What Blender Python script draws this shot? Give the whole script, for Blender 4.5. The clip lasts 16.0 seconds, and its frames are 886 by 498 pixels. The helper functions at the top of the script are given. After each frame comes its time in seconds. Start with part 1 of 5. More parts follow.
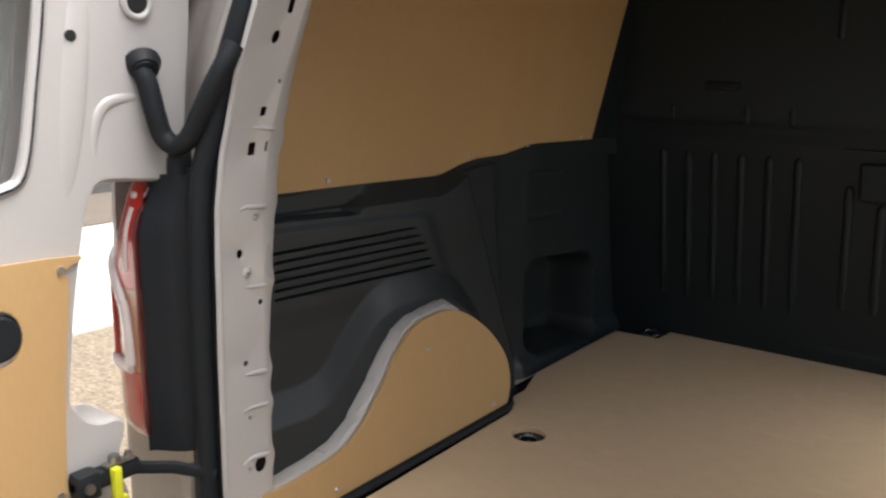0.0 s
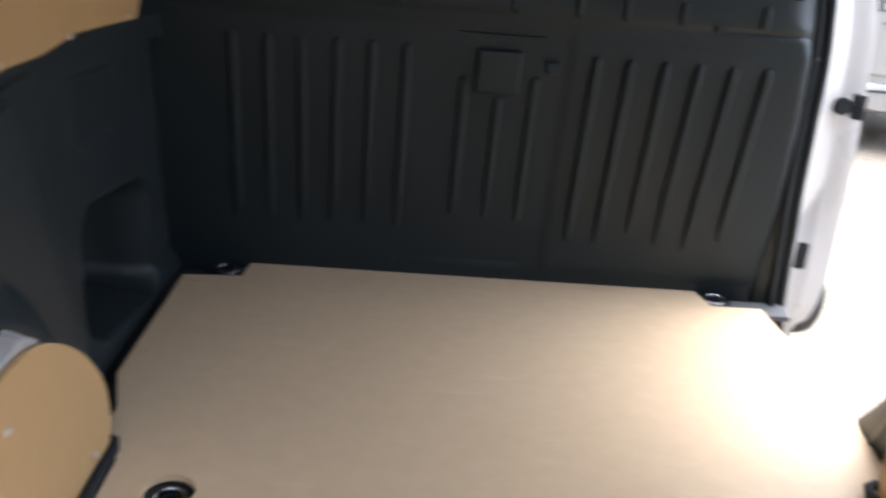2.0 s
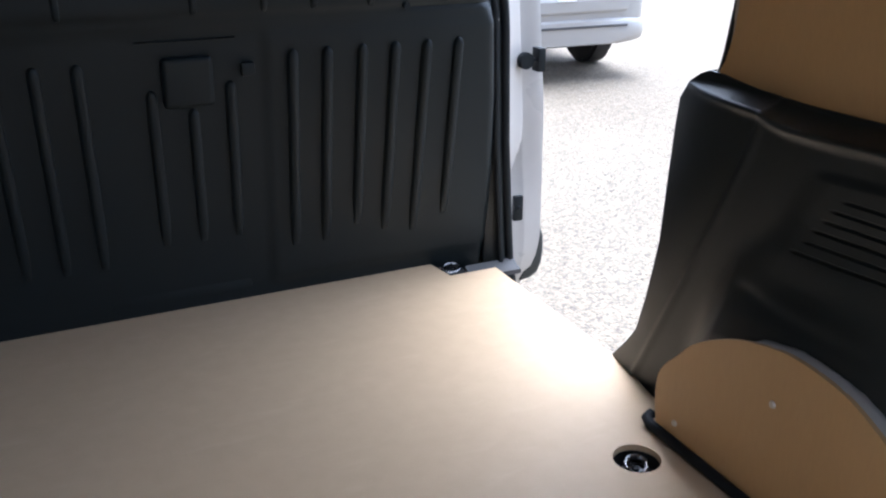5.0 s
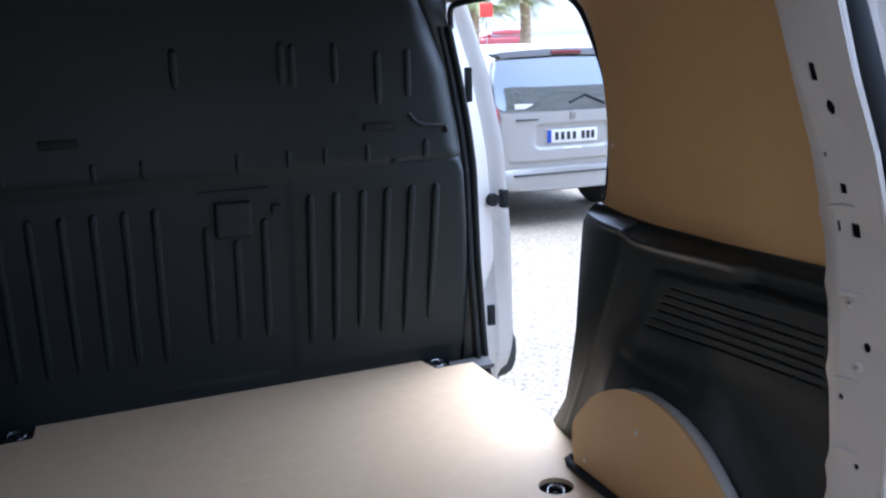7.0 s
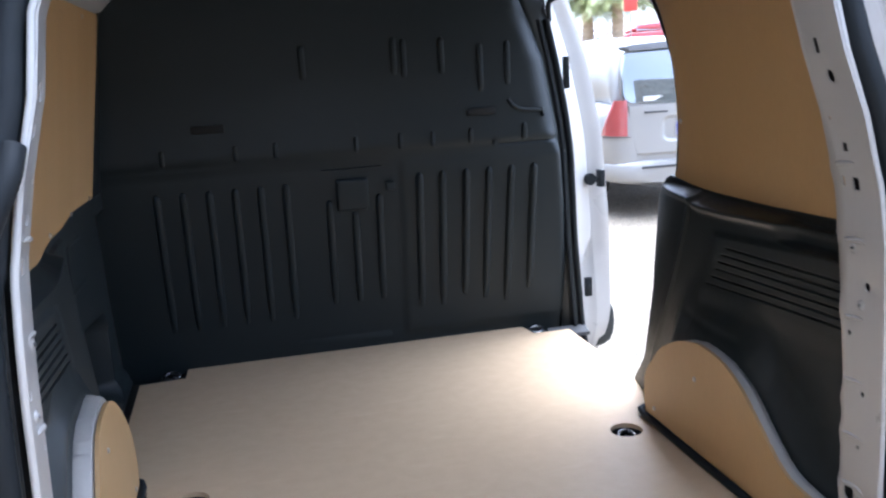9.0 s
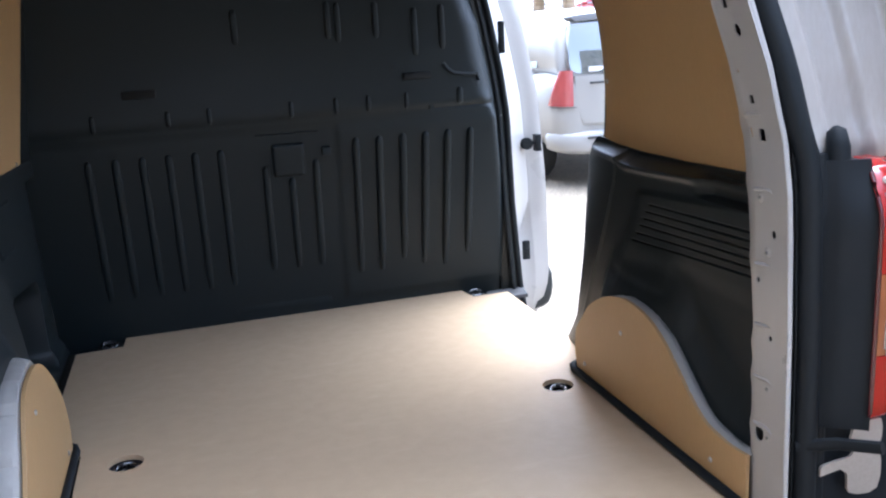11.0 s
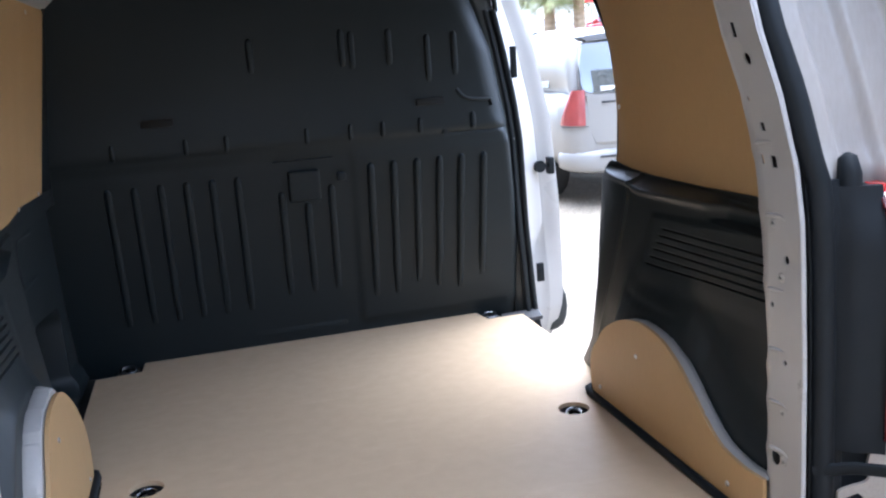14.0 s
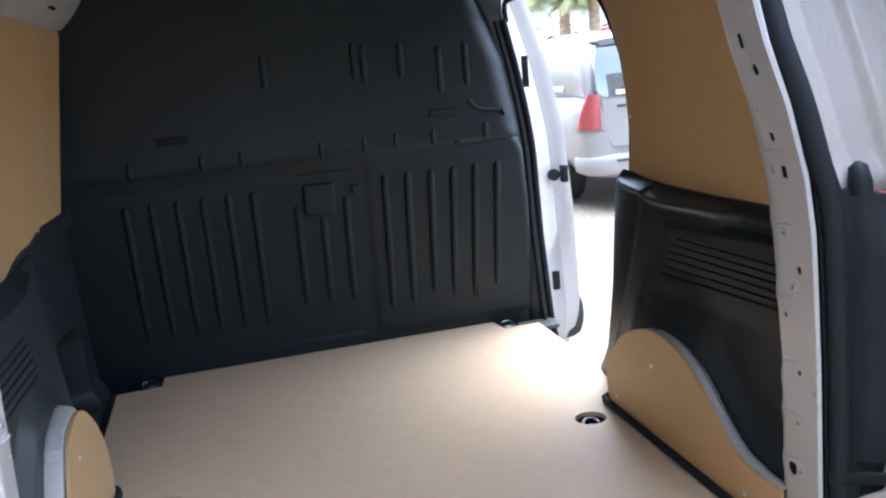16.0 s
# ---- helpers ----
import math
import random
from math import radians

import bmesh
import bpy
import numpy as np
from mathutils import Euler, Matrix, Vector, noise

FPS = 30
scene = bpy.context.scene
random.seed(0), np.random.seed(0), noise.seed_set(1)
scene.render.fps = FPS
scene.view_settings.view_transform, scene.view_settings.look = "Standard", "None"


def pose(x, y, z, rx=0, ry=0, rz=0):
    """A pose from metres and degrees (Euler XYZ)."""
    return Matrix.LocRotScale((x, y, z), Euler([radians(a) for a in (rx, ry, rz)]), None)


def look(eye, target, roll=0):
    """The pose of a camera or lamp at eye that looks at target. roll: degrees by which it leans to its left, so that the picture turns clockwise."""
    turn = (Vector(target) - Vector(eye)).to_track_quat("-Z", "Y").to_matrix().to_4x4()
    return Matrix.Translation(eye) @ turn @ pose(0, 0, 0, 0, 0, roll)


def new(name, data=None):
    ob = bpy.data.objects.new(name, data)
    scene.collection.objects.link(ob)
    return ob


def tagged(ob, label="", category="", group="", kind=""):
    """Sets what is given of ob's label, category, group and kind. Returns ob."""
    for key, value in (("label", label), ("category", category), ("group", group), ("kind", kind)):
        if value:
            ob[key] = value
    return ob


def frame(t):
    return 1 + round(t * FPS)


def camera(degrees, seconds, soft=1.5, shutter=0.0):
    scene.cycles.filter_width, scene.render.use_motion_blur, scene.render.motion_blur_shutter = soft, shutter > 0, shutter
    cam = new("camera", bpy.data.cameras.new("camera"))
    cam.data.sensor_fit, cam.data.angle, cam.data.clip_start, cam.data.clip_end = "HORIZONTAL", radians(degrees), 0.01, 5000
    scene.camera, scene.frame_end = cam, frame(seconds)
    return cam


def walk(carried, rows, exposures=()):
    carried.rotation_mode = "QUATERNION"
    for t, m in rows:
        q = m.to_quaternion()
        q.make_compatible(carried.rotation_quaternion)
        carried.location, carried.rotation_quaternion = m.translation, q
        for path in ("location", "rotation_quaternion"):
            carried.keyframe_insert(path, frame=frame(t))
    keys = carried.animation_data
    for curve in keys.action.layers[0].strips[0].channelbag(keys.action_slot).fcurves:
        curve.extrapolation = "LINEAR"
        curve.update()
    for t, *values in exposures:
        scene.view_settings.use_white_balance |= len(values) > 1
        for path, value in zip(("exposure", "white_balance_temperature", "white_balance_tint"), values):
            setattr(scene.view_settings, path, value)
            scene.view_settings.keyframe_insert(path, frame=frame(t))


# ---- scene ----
cam = camera(53.72, 16.0, soft=2.2, shutter=0.4)
PATH = [
    (0.0, pose(0.437, -0.875, 0.836, 77.39, -0.52, 37.05)),
    (0.5, pose(0.255, -0.817, 0.826, 75.92, -2.37, 29.65)),
    (1.0, pose(0.095, -0.710, 0.835, 72.76, -2.50, 20.60)),
    (1.5, pose(-0.050, -0.539, 0.834, 70.97, -2.10, 14.79)),
    (2.0, pose(-0.180, -0.397, 0.832, 69.23, -4.42, -1.14)),
    (2.5, pose(-0.262, -0.270, 0.843, 67.80, -3.87, -15.48)),
    (3.0, pose(-0.263, -0.188, 0.842, 67.86, -2.24, -18.26)),
    (3.5, pose(-0.300, -0.151, 0.862, 67.69, -1.78, -24.27)),
    (4.0, pose(-0.302, -0.157, 0.865, 67.59, -0.96, -25.52)),
    (4.2, pose(-0.296, -0.157, 0.854, 67.89, -1.16, -25.51)),
    (6.3, pose(-0.242, -0.656, 0.894, 71.01, 3.52, -23.34)),
    (6.5, pose(-0.273, -0.722, 0.915, 73.54, 3.52, -23.24)),
    (7.0, pose(-0.361, -0.846, 0.942, 77.51, 1.80, -22.71)),
    (7.5, pose(-0.368, -0.956, 0.951, 79.23, 0.76, -20.61)),
    (8.0, pose(-0.315, -1.083, 0.923, 79.73, -0.32, -12.82)),
    (8.5, pose(-0.293, -1.107, 0.907, 78.71, 0.94, -11.38)),
    (9.0, pose(-0.327, -1.152, 0.916, 77.80, 3.26, -13.46)),
    (9.5, pose(-0.301, -1.170, 0.901, 76.95, 3.45, -15.93)),
    (10.0, pose(-0.281, -1.181, 0.895, 76.73, 3.39, -16.77)),
    (10.2, pose(-0.283, -1.190, 0.883, 76.49, 3.26, -16.65)),
    (12.5, pose(-0.282, -1.201, 0.897, 75.76, 3.91, -16.05)),
    (13.0, pose(-0.287, -1.217, 0.910, 76.37, 4.04, -15.97)),
    (13.5, pose(-0.288, -1.209, 0.906, 77.19, 4.05, -15.89)),
    (14.0, pose(-0.290, -1.210, 0.905, 77.24, 4.06, -15.76)),
    (14.5, pose(-0.287, -1.221, 0.910, 77.30, 4.05, -15.59)),
    (15.0, pose(-0.282, -1.226, 0.920, 77.62, 4.41, -15.56)),
    (15.5, pose(-0.278, -1.222, 0.920, 77.78, 4.80, -15.39)),
    (16.0, pose(-0.277, -1.219, 0.924, 77.64, 5.31, -14.75)),
]
# exposure over time: seconds, stops
EXPOSURES = [(0.0, 2.62, 6600, 10), (0.5, 3.15, 6450, 10), (1.0, 3.52, 6200, 10), (1.5, 3.8, 5950, 10), (2.0, 3.48, 5750, 10), (2.5, 3.15, 5500, 10), (3.5, 2.84, 5400, 10), (6.5, 2.87, 4950, 10), (7.5, 3.07, 4850, 10), (8.0, 3.12, 4850, 10), (8.5, 3.27, 5050, 10), (10.0, 3.33, 5150, 10), (16.0, 3.35, 5150, 10)]
walk(cam, PATH, EXPOSURES)

# ---------------------------------------------------------------- world and sun
world = bpy.data.worlds.new("sky")
scene.world = world
world.use_nodes = True
wn = world.node_tree.nodes
sky = wn.new("ShaderNodeTexSky")
sky.sky_type = "NISHITA"
sky.sun_disc = False
SUN_AZ, SUN_EL = radians(40), radians(73)
sky.sun_elevation = SUN_EL
sky.sun_rotation = SUN_AZ
sky.air_density = 0.6
sky.dust_density = 5.0
sky.ozone_density = 0.6
wn["Background"].inputs["Strength"].default_value = 0.15
haze = wn.new("ShaderNodeHueSaturation")
haze.inputs["Saturation"].default_value = 0.48
world.node_tree.links.new(sky.outputs["Color"], haze.inputs["Color"])
world.node_tree.links.new(haze.outputs["Color"], wn["Background"].inputs["Color"])

sun_data = bpy.data.lights.new("sun", "SUN")
sun_data.energy = 0.16
sun_data.angle = radians(70)
sun_data.color = (1.0, 0.96, 0.9)
sun = new("sun", sun_data)
sun.matrix_world = look((math.sin(SUN_AZ) * math.cos(SUN_EL) * 80, math.cos(SUN_AZ) * math.cos(SUN_EL) * 80, math.sin(SUN_EL) * 80), (0, 0, 0))

# ---------------------------------------------------------------- materials
def mat(name, colour, rough=0.5, metal=0.0, vary=0.08, scale=6.0, fine=180.0, bump=0.05, coat=0.0, spec=0.5, tint=None,
        stretch=(1, 1, 1), rough_vary=0.08):
    """A surface with large soft variation, fine grain and a little relief, at real size."""
    m = bpy.data.materials.new(name)
    m.use_nodes = True
    nt = m.node_tree
    n, l = nt.nodes, nt.links
    b = n["Principled BSDF"]
    b.inputs["Metallic"].default_value = metal
    b.inputs["Coat Weight"].default_value = coat
    b.inputs["Coat Roughness"].default_value = 0.06
    b.inputs["Specular IOR Level"].default_value = spec
    tc = n.new("ShaderNodeTexCoord")
    mp = n.new("ShaderNodeMapping")
    mp.inputs["Scale"].default_value = stretch
    l.new(tc.outputs["Object"], mp.inputs["Vector"])
    big = n.new("ShaderNodeTexNoise")
    big.inputs["Scale"].default_value = scale
    big.inputs["Detail"].default_value = 5
    small = n.new("ShaderNodeTexNoise")
    small.inputs["Scale"].default_value = fine
    small.inputs["Detail"].default_value = 3
    for t in (big, small):
        l.new(mp.outputs["Vector"], t.inputs["Vector"])
    ramp = n.new("ShaderNodeMix")
    ramp.data_type = "RGBA"
    c = Vector(colour)
    other = Vector(tint) if tint else c * (1 - 2.2 * vary)
    ramp.inputs["A"].default_value = (*(c * (1 + vary)), 1)
    ramp.inputs["B"].default_value = (*other, 1)
    add = n.new("ShaderNodeMath")
    add.operation = "MULTIPLY_ADD"
    l.new(small.outputs["Fac"], add.inputs[0])
    add.inputs[1].default_value = 0.5
    mul = n.new("ShaderNodeMath")
    mul.operation = "MULTIPLY"
    mul.inputs[1].default_value = 0.5
    l.new(big.outputs["Fac"], mul.inputs[0])
    l.new(mul.outputs[0], add.inputs[2])
    l.new(add.outputs[0], ramp.inputs["Factor"])
    l.new(ramp.outputs["Result"], b.inputs["Base Color"])
    rr = n.new("ShaderNodeMapRange")
    rr.inputs["To Min"].default_value = max(0.02, rough - rough_vary)
    rr.inputs["To Max"].default_value = min(1.0, rough + rough_vary)
    l.new(big.outputs["Fac"], rr.inputs["Value"])
    l.new(rr.outputs["Result"], b.inputs["Roughness"])
    if bump:
        bp = n.new("ShaderNodeBump")
        bp.inputs["Strength"].default_value = bump
        bp.inputs["Distance"].default_value = 0.002
        l.new(small.outputs["Fac"], bp.inputs["Height"])
        l.new(bp.outputs["Normal"], b.inputs["Normal"])
    return m


def glass(name, colour, rough=0.02, alpha=0.35):
    m = bpy.data.materials.new(name)
    m.use_nodes = True
    b = m.node_tree.nodes["Principled BSDF"]
    b.inputs["Base Color"].default_value = (*colour, 1)
    b.inputs["Roughness"].default_value = rough
    b.inputs["Transmission Weight"].default_value = alpha
    b.inputs["IOR"].default_value = 1.45
    return m


M = {
    "floor": mat("floor_board", (0.60, 0.452, 0.29), 0.5, spec=0.25, vary=0.05, scale=24, fine=420, bump=0.03, tint=(0.49, 0.36, 0.222), rough_vary=0.12),
    "ply": mat("plywood_varnished", (0.51, 0.335, 0.155), 0.45, vary=0.06, scale=5, fine=300, bump=0.03, tint=(0.42, 0.27, 0.118), stretch=(1, 1, 0.13)),
    "plastic": mat("charcoal_plastic", (0.0165, 0.0225, 0.0245), 0.43, spec=0.46, vary=0.1, scale=3, fine=900, bump=0.18, rough_vary=0.05),
    "bulk": mat("black_steel_paint", (0.0058, 0.0118, 0.0146), 0.54, spec=0.36, vary=0.1, scale=2.5, fine=500, bump=0.06, rough_vary=0.06),
    "white": mat("white_body_paint", (0.46, 0.449, 0.432), 0.3, vary=0.02, scale=4, fine=120, bump=0.02, coat=0.5),
    "stained": mat("dust_stained_white_paint", (0.47, 0.458, 0.44), 0.36, vary=0.03, scale=9, fine=140, bump=0.02, coat=0.3, tint=(0.35, 0.302, 0.25), stretch=(1, 1, 0.22)),
    "dusty": mat("dusty_white_paint", (0.50, 0.468, 0.42), 0.5, vary=0.05, scale=9, fine=200, bump=0.04, tint=(0.33, 0.28, 0.22)),
    "ceiling_dark": mat("dark_ceiling_no_bounce", (0.042, 0.044, 0.048), 0.95, spec=0.1, vary=0.15, scale=8, fine=700, bump=0.3),
    "rubber": mat("black_rubber", (0.011, 0.014, 0.017), 0.6, spec=0.25, vary=0.12, scale=20, fine=600, bump=0.1),
    # near black for dark parts and for shade inside slots and holes
    "dark": mat("dark_parts_and_cavity_shade", (0.004, 0.005, 0.0052), 0.8, vary=0.1),
    "steel": mat("galvanised_steel", (0.36, 0.36, 0.355), 0.33, metal=1.0, vary=0.1, scale=40, fine=300, bump=0.03),
    "ring": mat("dark_ring_steel", (0.20, 0.20, 0.205), 0.27, metal=1.0, vary=0.15, scale=60, fine=300, bump=0.03),
    "rivet": mat("rivet_steel", (0.62, 0.6, 0.56), 0.35, metal=0.9, vary=0.08, scale=60),
    "liner": mat("wheel_housing_white", (0.46, 0.44, 0.405), 0.45, vary=0.06, scale=12, fine=200, bump=0.05),
    "car_lamp": mat("car_lamp_red", (0.46, 0.085, 0.08), 0.15, vary=0.2, scale=9, coat=0.8),
    "red": mat("red_lens", (0.42, 0.016, 0.012), 0.1, vary=0.1, scale=30, fine=160, bump=0.15, coat=0.8),
    "maroon": mat("dark_red_lens_rim", (0.085, 0.010, 0.012), 0.15, vary=0.1, scale=30, coat=0.6),
    "dull_red": mat("dull_red_lens", (0.20, 0.03, 0.034), 0.25, vary=0.1, scale=30, coat=0.4),
    "amber": mat("amber_lens", (0.36, 0.13, 0.05), 0.12, vary=0.1, scale=30, fine=160, bump=0.15, coat=0.8),
    "clear": mat("clear_lens", (0.62, 0.56, 0.54), 0.12, vary=0.06, scale=30, fine=160, bump=0.15, coat=0.8),
    "yellow": mat("yellow_plastic", (0.6, 0.62, 0.03), 0.4, vary=0.05),
    "orange": mat("orange_vinyl", (0.75, 0.13, 0.02), 0.35, vary=0.04, scale=8),
    "vinyl_black": mat("black_vinyl", (0.02, 0.02, 0.02), 0.35, vary=0.05, scale=8),
    "silver": mat("silver_paint", (0.37, 0.362, 0.345), 0.35, metal=0.0, vary=0.03, scale=3, fine=900, bump=0.01, coat=0.6),
    "grey_trim": mat("grey_bumper_trim", (0.07, 0.07, 0.073), 0.6, vary=0.06),
    "tyre": mat("tyre_rubber", (0.02, 0.02, 0.02), 0.8, vary=0.1, scale=20),
    "car_white": mat("white_car_paint", (0.75, 0.75, 0.75), 0.3, vary=0.02, coat=0.6),
    "car_red": mat("red_car_paint", (0.35, 0.03, 0.03), 0.3, vary=0.03, coat=0.6),
    "car_glass": mat("car_window", (0.015, 0.03, 0.033), 0.05, vary=0.1, scale=1.5, coat=1.0, spec=0.9, bump=0.0, rough_vary=0.01),
    "plate": mat("number_plate_white", (0.75, 0.75, 0.73), 0.4, vary=0.02),
    "plate_blue": mat("number_plate_blue", (0.02, 0.06, 0.4), 0.4, vary=0.02),
    "ink": mat("black_ink", (0.02, 0.02, 0.02), 0.5, vary=0.02),
    "trunk": mat("palm_bark", (0.55, 0.42, 0.28), 0.9, vary=0.2, scale=3, fine=25, bump=0.8),
    "frond": mat("palm_leaf", (0.27, 0.29, 0.085), 0.5, vary=0.2, scale=1.5),
    "yard": mat("unseen_wall_grey", (0.25, 0.24, 0.22), 0.9, vary=0.12, scale=1.2, fine=14, bump=0.5),
    "concrete": mat("pale_concrete", (0.60, 0.58, 0.54), 0.85, vary=0.08, scale=1.5, fine=40, bump=0.3),
    "grit": mat("brown_grit", (0.13, 0.11, 0.09), 0.9, vary=0.3, scale=40),
    "stone": mat("dark_stone_wall", (0.10, 0.095, 0.085), 0.9, vary=0.35, scale=5, fine=22, bump=1.0, tint=(0.035, 0.035, 0.032)),
    "sign_red": mat("red_sign_paint", (0.6, 0.05, 0.03), 0.4, vary=0.04),
    "paper": mat("white_sticker", (0.8, 0.8, 0.8), 0.5, vary=0.02),
}


def ground_material():
    """Pale gravelly asphalt: stones of about a centimetre, lighter dust and darker stains."""
    m = mat("gravel_asphalt", (0.246, 0.211, 0.160), 0.9, vary=0.12, scale=0.9, fine=60, bump=0.0, tint=(0.13, 0.11, 0.083))
    n, l = m.node_tree.nodes, m.node_tree.links
    b = n["Principled BSDF"]
    tc = n.new("ShaderNodeTexCoord")
    v = n.new("ShaderNodeTexVoronoi")
    v.inputs["Scale"].default_value = 80
    l.new(tc.outputs["Object"], v.inputs["Vector"])
    hs = n.new("ShaderNodeMix")
    hs.data_type = "RGBA"
    hs.blend_type = "MULTIPLY"
    hs.inputs["Factor"].default_value = 0.78
    src = b.inputs["Base Color"].links[0].from_socket
    l.new(src, hs.inputs["A"])
    ramp = n.new("ShaderNodeValToRGB")
    ramp.color_ramp.elements[0].color = (0.42, 0.40, 0.38, 1)
    ramp.color_ramp.elements[1].color = (1.4, 1.36, 1.28, 1)
    sep = n.new("ShaderNodeSeparateColor")
    l.new(v.outputs["Color"], sep.inputs["Color"])
    l.new(sep.outputs["Red"], ramp.inputs["Fac"])
    l.new(ramp.outputs["Color"], hs.inputs["B"])
    l.new(hs.outputs["Result"], b.inputs["Base Color"])
    bp = n.new("ShaderNodeBump")
    bp.inputs["Strength"].default_value = 0.9
    bp.inputs["Distance"].default_value = 0.012
    bp.invert = True
    l.new(v.outputs["Distance"], bp.inputs["Height"])
    l.new(bp.outputs["Normal"], b.inputs["Normal"])
    return m


M["ground"] = ground_material()
M["car_glass"].node_tree.nodes["Principled BSDF"].inputs["Coat IOR"].default_value = 2.6


def scuffed(m, light, dark):
    """Adds pale scuff strokes and small dark spots over a material's own colour."""
    n, l = m.node_tree.nodes, m.node_tree.links
    b = n["Principled BSDF"]
    src = b.inputs["Base Color"].links[0].from_socket
    tc = n.new("ShaderNodeTexCoord")
    for colour, scale, stretch, lo, hi, amount in ((light, 7.0, (1.0, 3.2, 1.0), 0.60, 0.78, 0.5), (light, 38.0, (0.35, 1.6, 1.0), 0.66, 0.80, 0.35), (dark, 55.0, (1.0, 1.0, 1.0), 0.76, 0.80, 0.55)):
        mp = n.new("ShaderNodeMapping")
        mp.inputs["Scale"].default_value = stretch
        mp.inputs["Rotation"].default_value = (0, 0, 0.4 * scale)
        l.new(tc.outputs["Object"], mp.inputs["Vector"])
        t = n.new("ShaderNodeTexNoise")
        t.inputs["Scale"].default_value = scale
        t.inputs["Detail"].default_value = 4
        l.new(mp.outputs["Vector"], t.inputs["Vector"])
        r = n.new("ShaderNodeMapRange")
        r.inputs["From Min"].default_value = lo
        r.inputs["From Max"].default_value = hi
        r.inputs["To Max"].default_value = amount
        l.new(t.outputs["Fac"], r.inputs["Value"])
        x = n.new("ShaderNodeMix")
        x.data_type = "RGBA"
        l.new(r.outputs["Result"], x.inputs["Factor"])
        l.new(src, x.inputs["A"])
        x.inputs["B"].default_value = (*colour, 1)
        src = x.outputs["Result"]
    l.new(src, b.inputs["Base Color"])


scuffed(M["floor"], (0.63, 0.482, 0.32), (0.36, 0.25, 0.145))
scuffed(M["plastic"], (0.023, 0.029, 0.031), (0.010, 0.0135, 0.015))
scuffed(M["ground"], (0.28, 0.256, 0.212), (0.09, 0.072, 0.052))
scuffed(M["white"], (0.50, 0.49, 0.475), (0.33, 0.295, 0.25))

# ---------------------------------------------------------------- mesh helpers
def lerp_table(table, z):
    """Piecewise linear value from (key, value) pairs."""
    return float(np.interp(z, [k for k, _ in table], [v for _, v in table]))


def smooth_step(a, b, x):
    t = min(1.0, max(0.0, (x - a) / (b - a)))
    return t * t * (3 - 2 * t)


def part(name, bm, material, parent=None, label="", soft=40):
    """Links a bmesh as ONE mesh object, under a thing or a part if one is given."""
    bmesh.ops.remove_doubles(bm, verts=bm.verts, dist=1e-5)
    bmesh.ops.recalc_face_normals(bm, faces=bm.faces)
    me = bpy.data.meshes.new(name)
    bm.to_mesh(me)
    bm.free()
    me.materials.append(M[material] if isinstance(material, str) else material)
    if soft:
        me.shade_smooth()
        me.set_sharp_from_angle(angle=radians(soft))
    ob = new(name, me)
    if parent is not None:
        ob.parent = parent
    if label:
        ob["label"] = label
    return ob


def thing(name, label, category, at=(0, 0, 0), group="", kind=""):
    """An empty at the base of a thing; its parts are given in world places and hung under it."""
    ob = new(name)
    ob.empty_display_size = 0.05
    ob.location = at
    return tagged(ob, label, category, group, kind)


def hang(ob, *parts):
    """Hangs parts, built in world places, under a thing that has a place of its own."""
    bpy.context.view_layer.update()
    for p in parts:
        p.parent = ob
        p.matrix_parent_inverse = ob.matrix_world.inverted()


def box(x0, x1, y0, y1, z0, z1, bevel=0.0, seg=2):
    bm = bmesh.new()
    bmesh.ops.create_cube(bm, size=1)
    for v in bm.verts:
        v.co = Vector(((x0 + x1) / 2 + v.co.x * (x1 - x0), (y0 + y1) / 2 + v.co.y * (y1 - y0), (z0 + z1) / 2 + v.co.z * (z1 - z0)))
    if bevel:
        bmesh.ops.bevel(bm, geom=bm.edges[:], offset=bevel, segments=seg, profile=0.6, affect="EDGES")
    return bm


def moved(bm, m):
    bmesh.ops.transform(bm, matrix=m, verts=bm.verts)
    return bm


def joined(*bms):
    out = bmesh.new()
    for b in bms:
        me = bpy.data.meshes.new("tmp")
        b.to_mesh(me)
        b.free()
        out.from_mesh(me)
        bpy.data.meshes.remove(me)
    return out


def rod(p, q, r, n=16, r2=None, bevel=0.0):
    """A round bar from p to q."""
    p, q = Vector(p), Vector(q)
    bm = bmesh.new()
    bmesh.ops.create_cone(bm, cap_ends=True, segments=n, radius1=r, radius2=r if r2 is None else r2, depth=(q - p).length)
    if bevel:
        bmesh.ops.bevel(bm, geom=[e for e in bm.edges if len(e.link_faces) == 2 and any(len(f.verts) > 4 for f in e.link_faces)], offset=bevel, segments=2, affect="EDGES")
    turn = (q - p).to_track_quat("Z", "Y").to_matrix().to_4x4()
    return moved(bm, Matrix.Translation((p + q) / 2) @ turn)


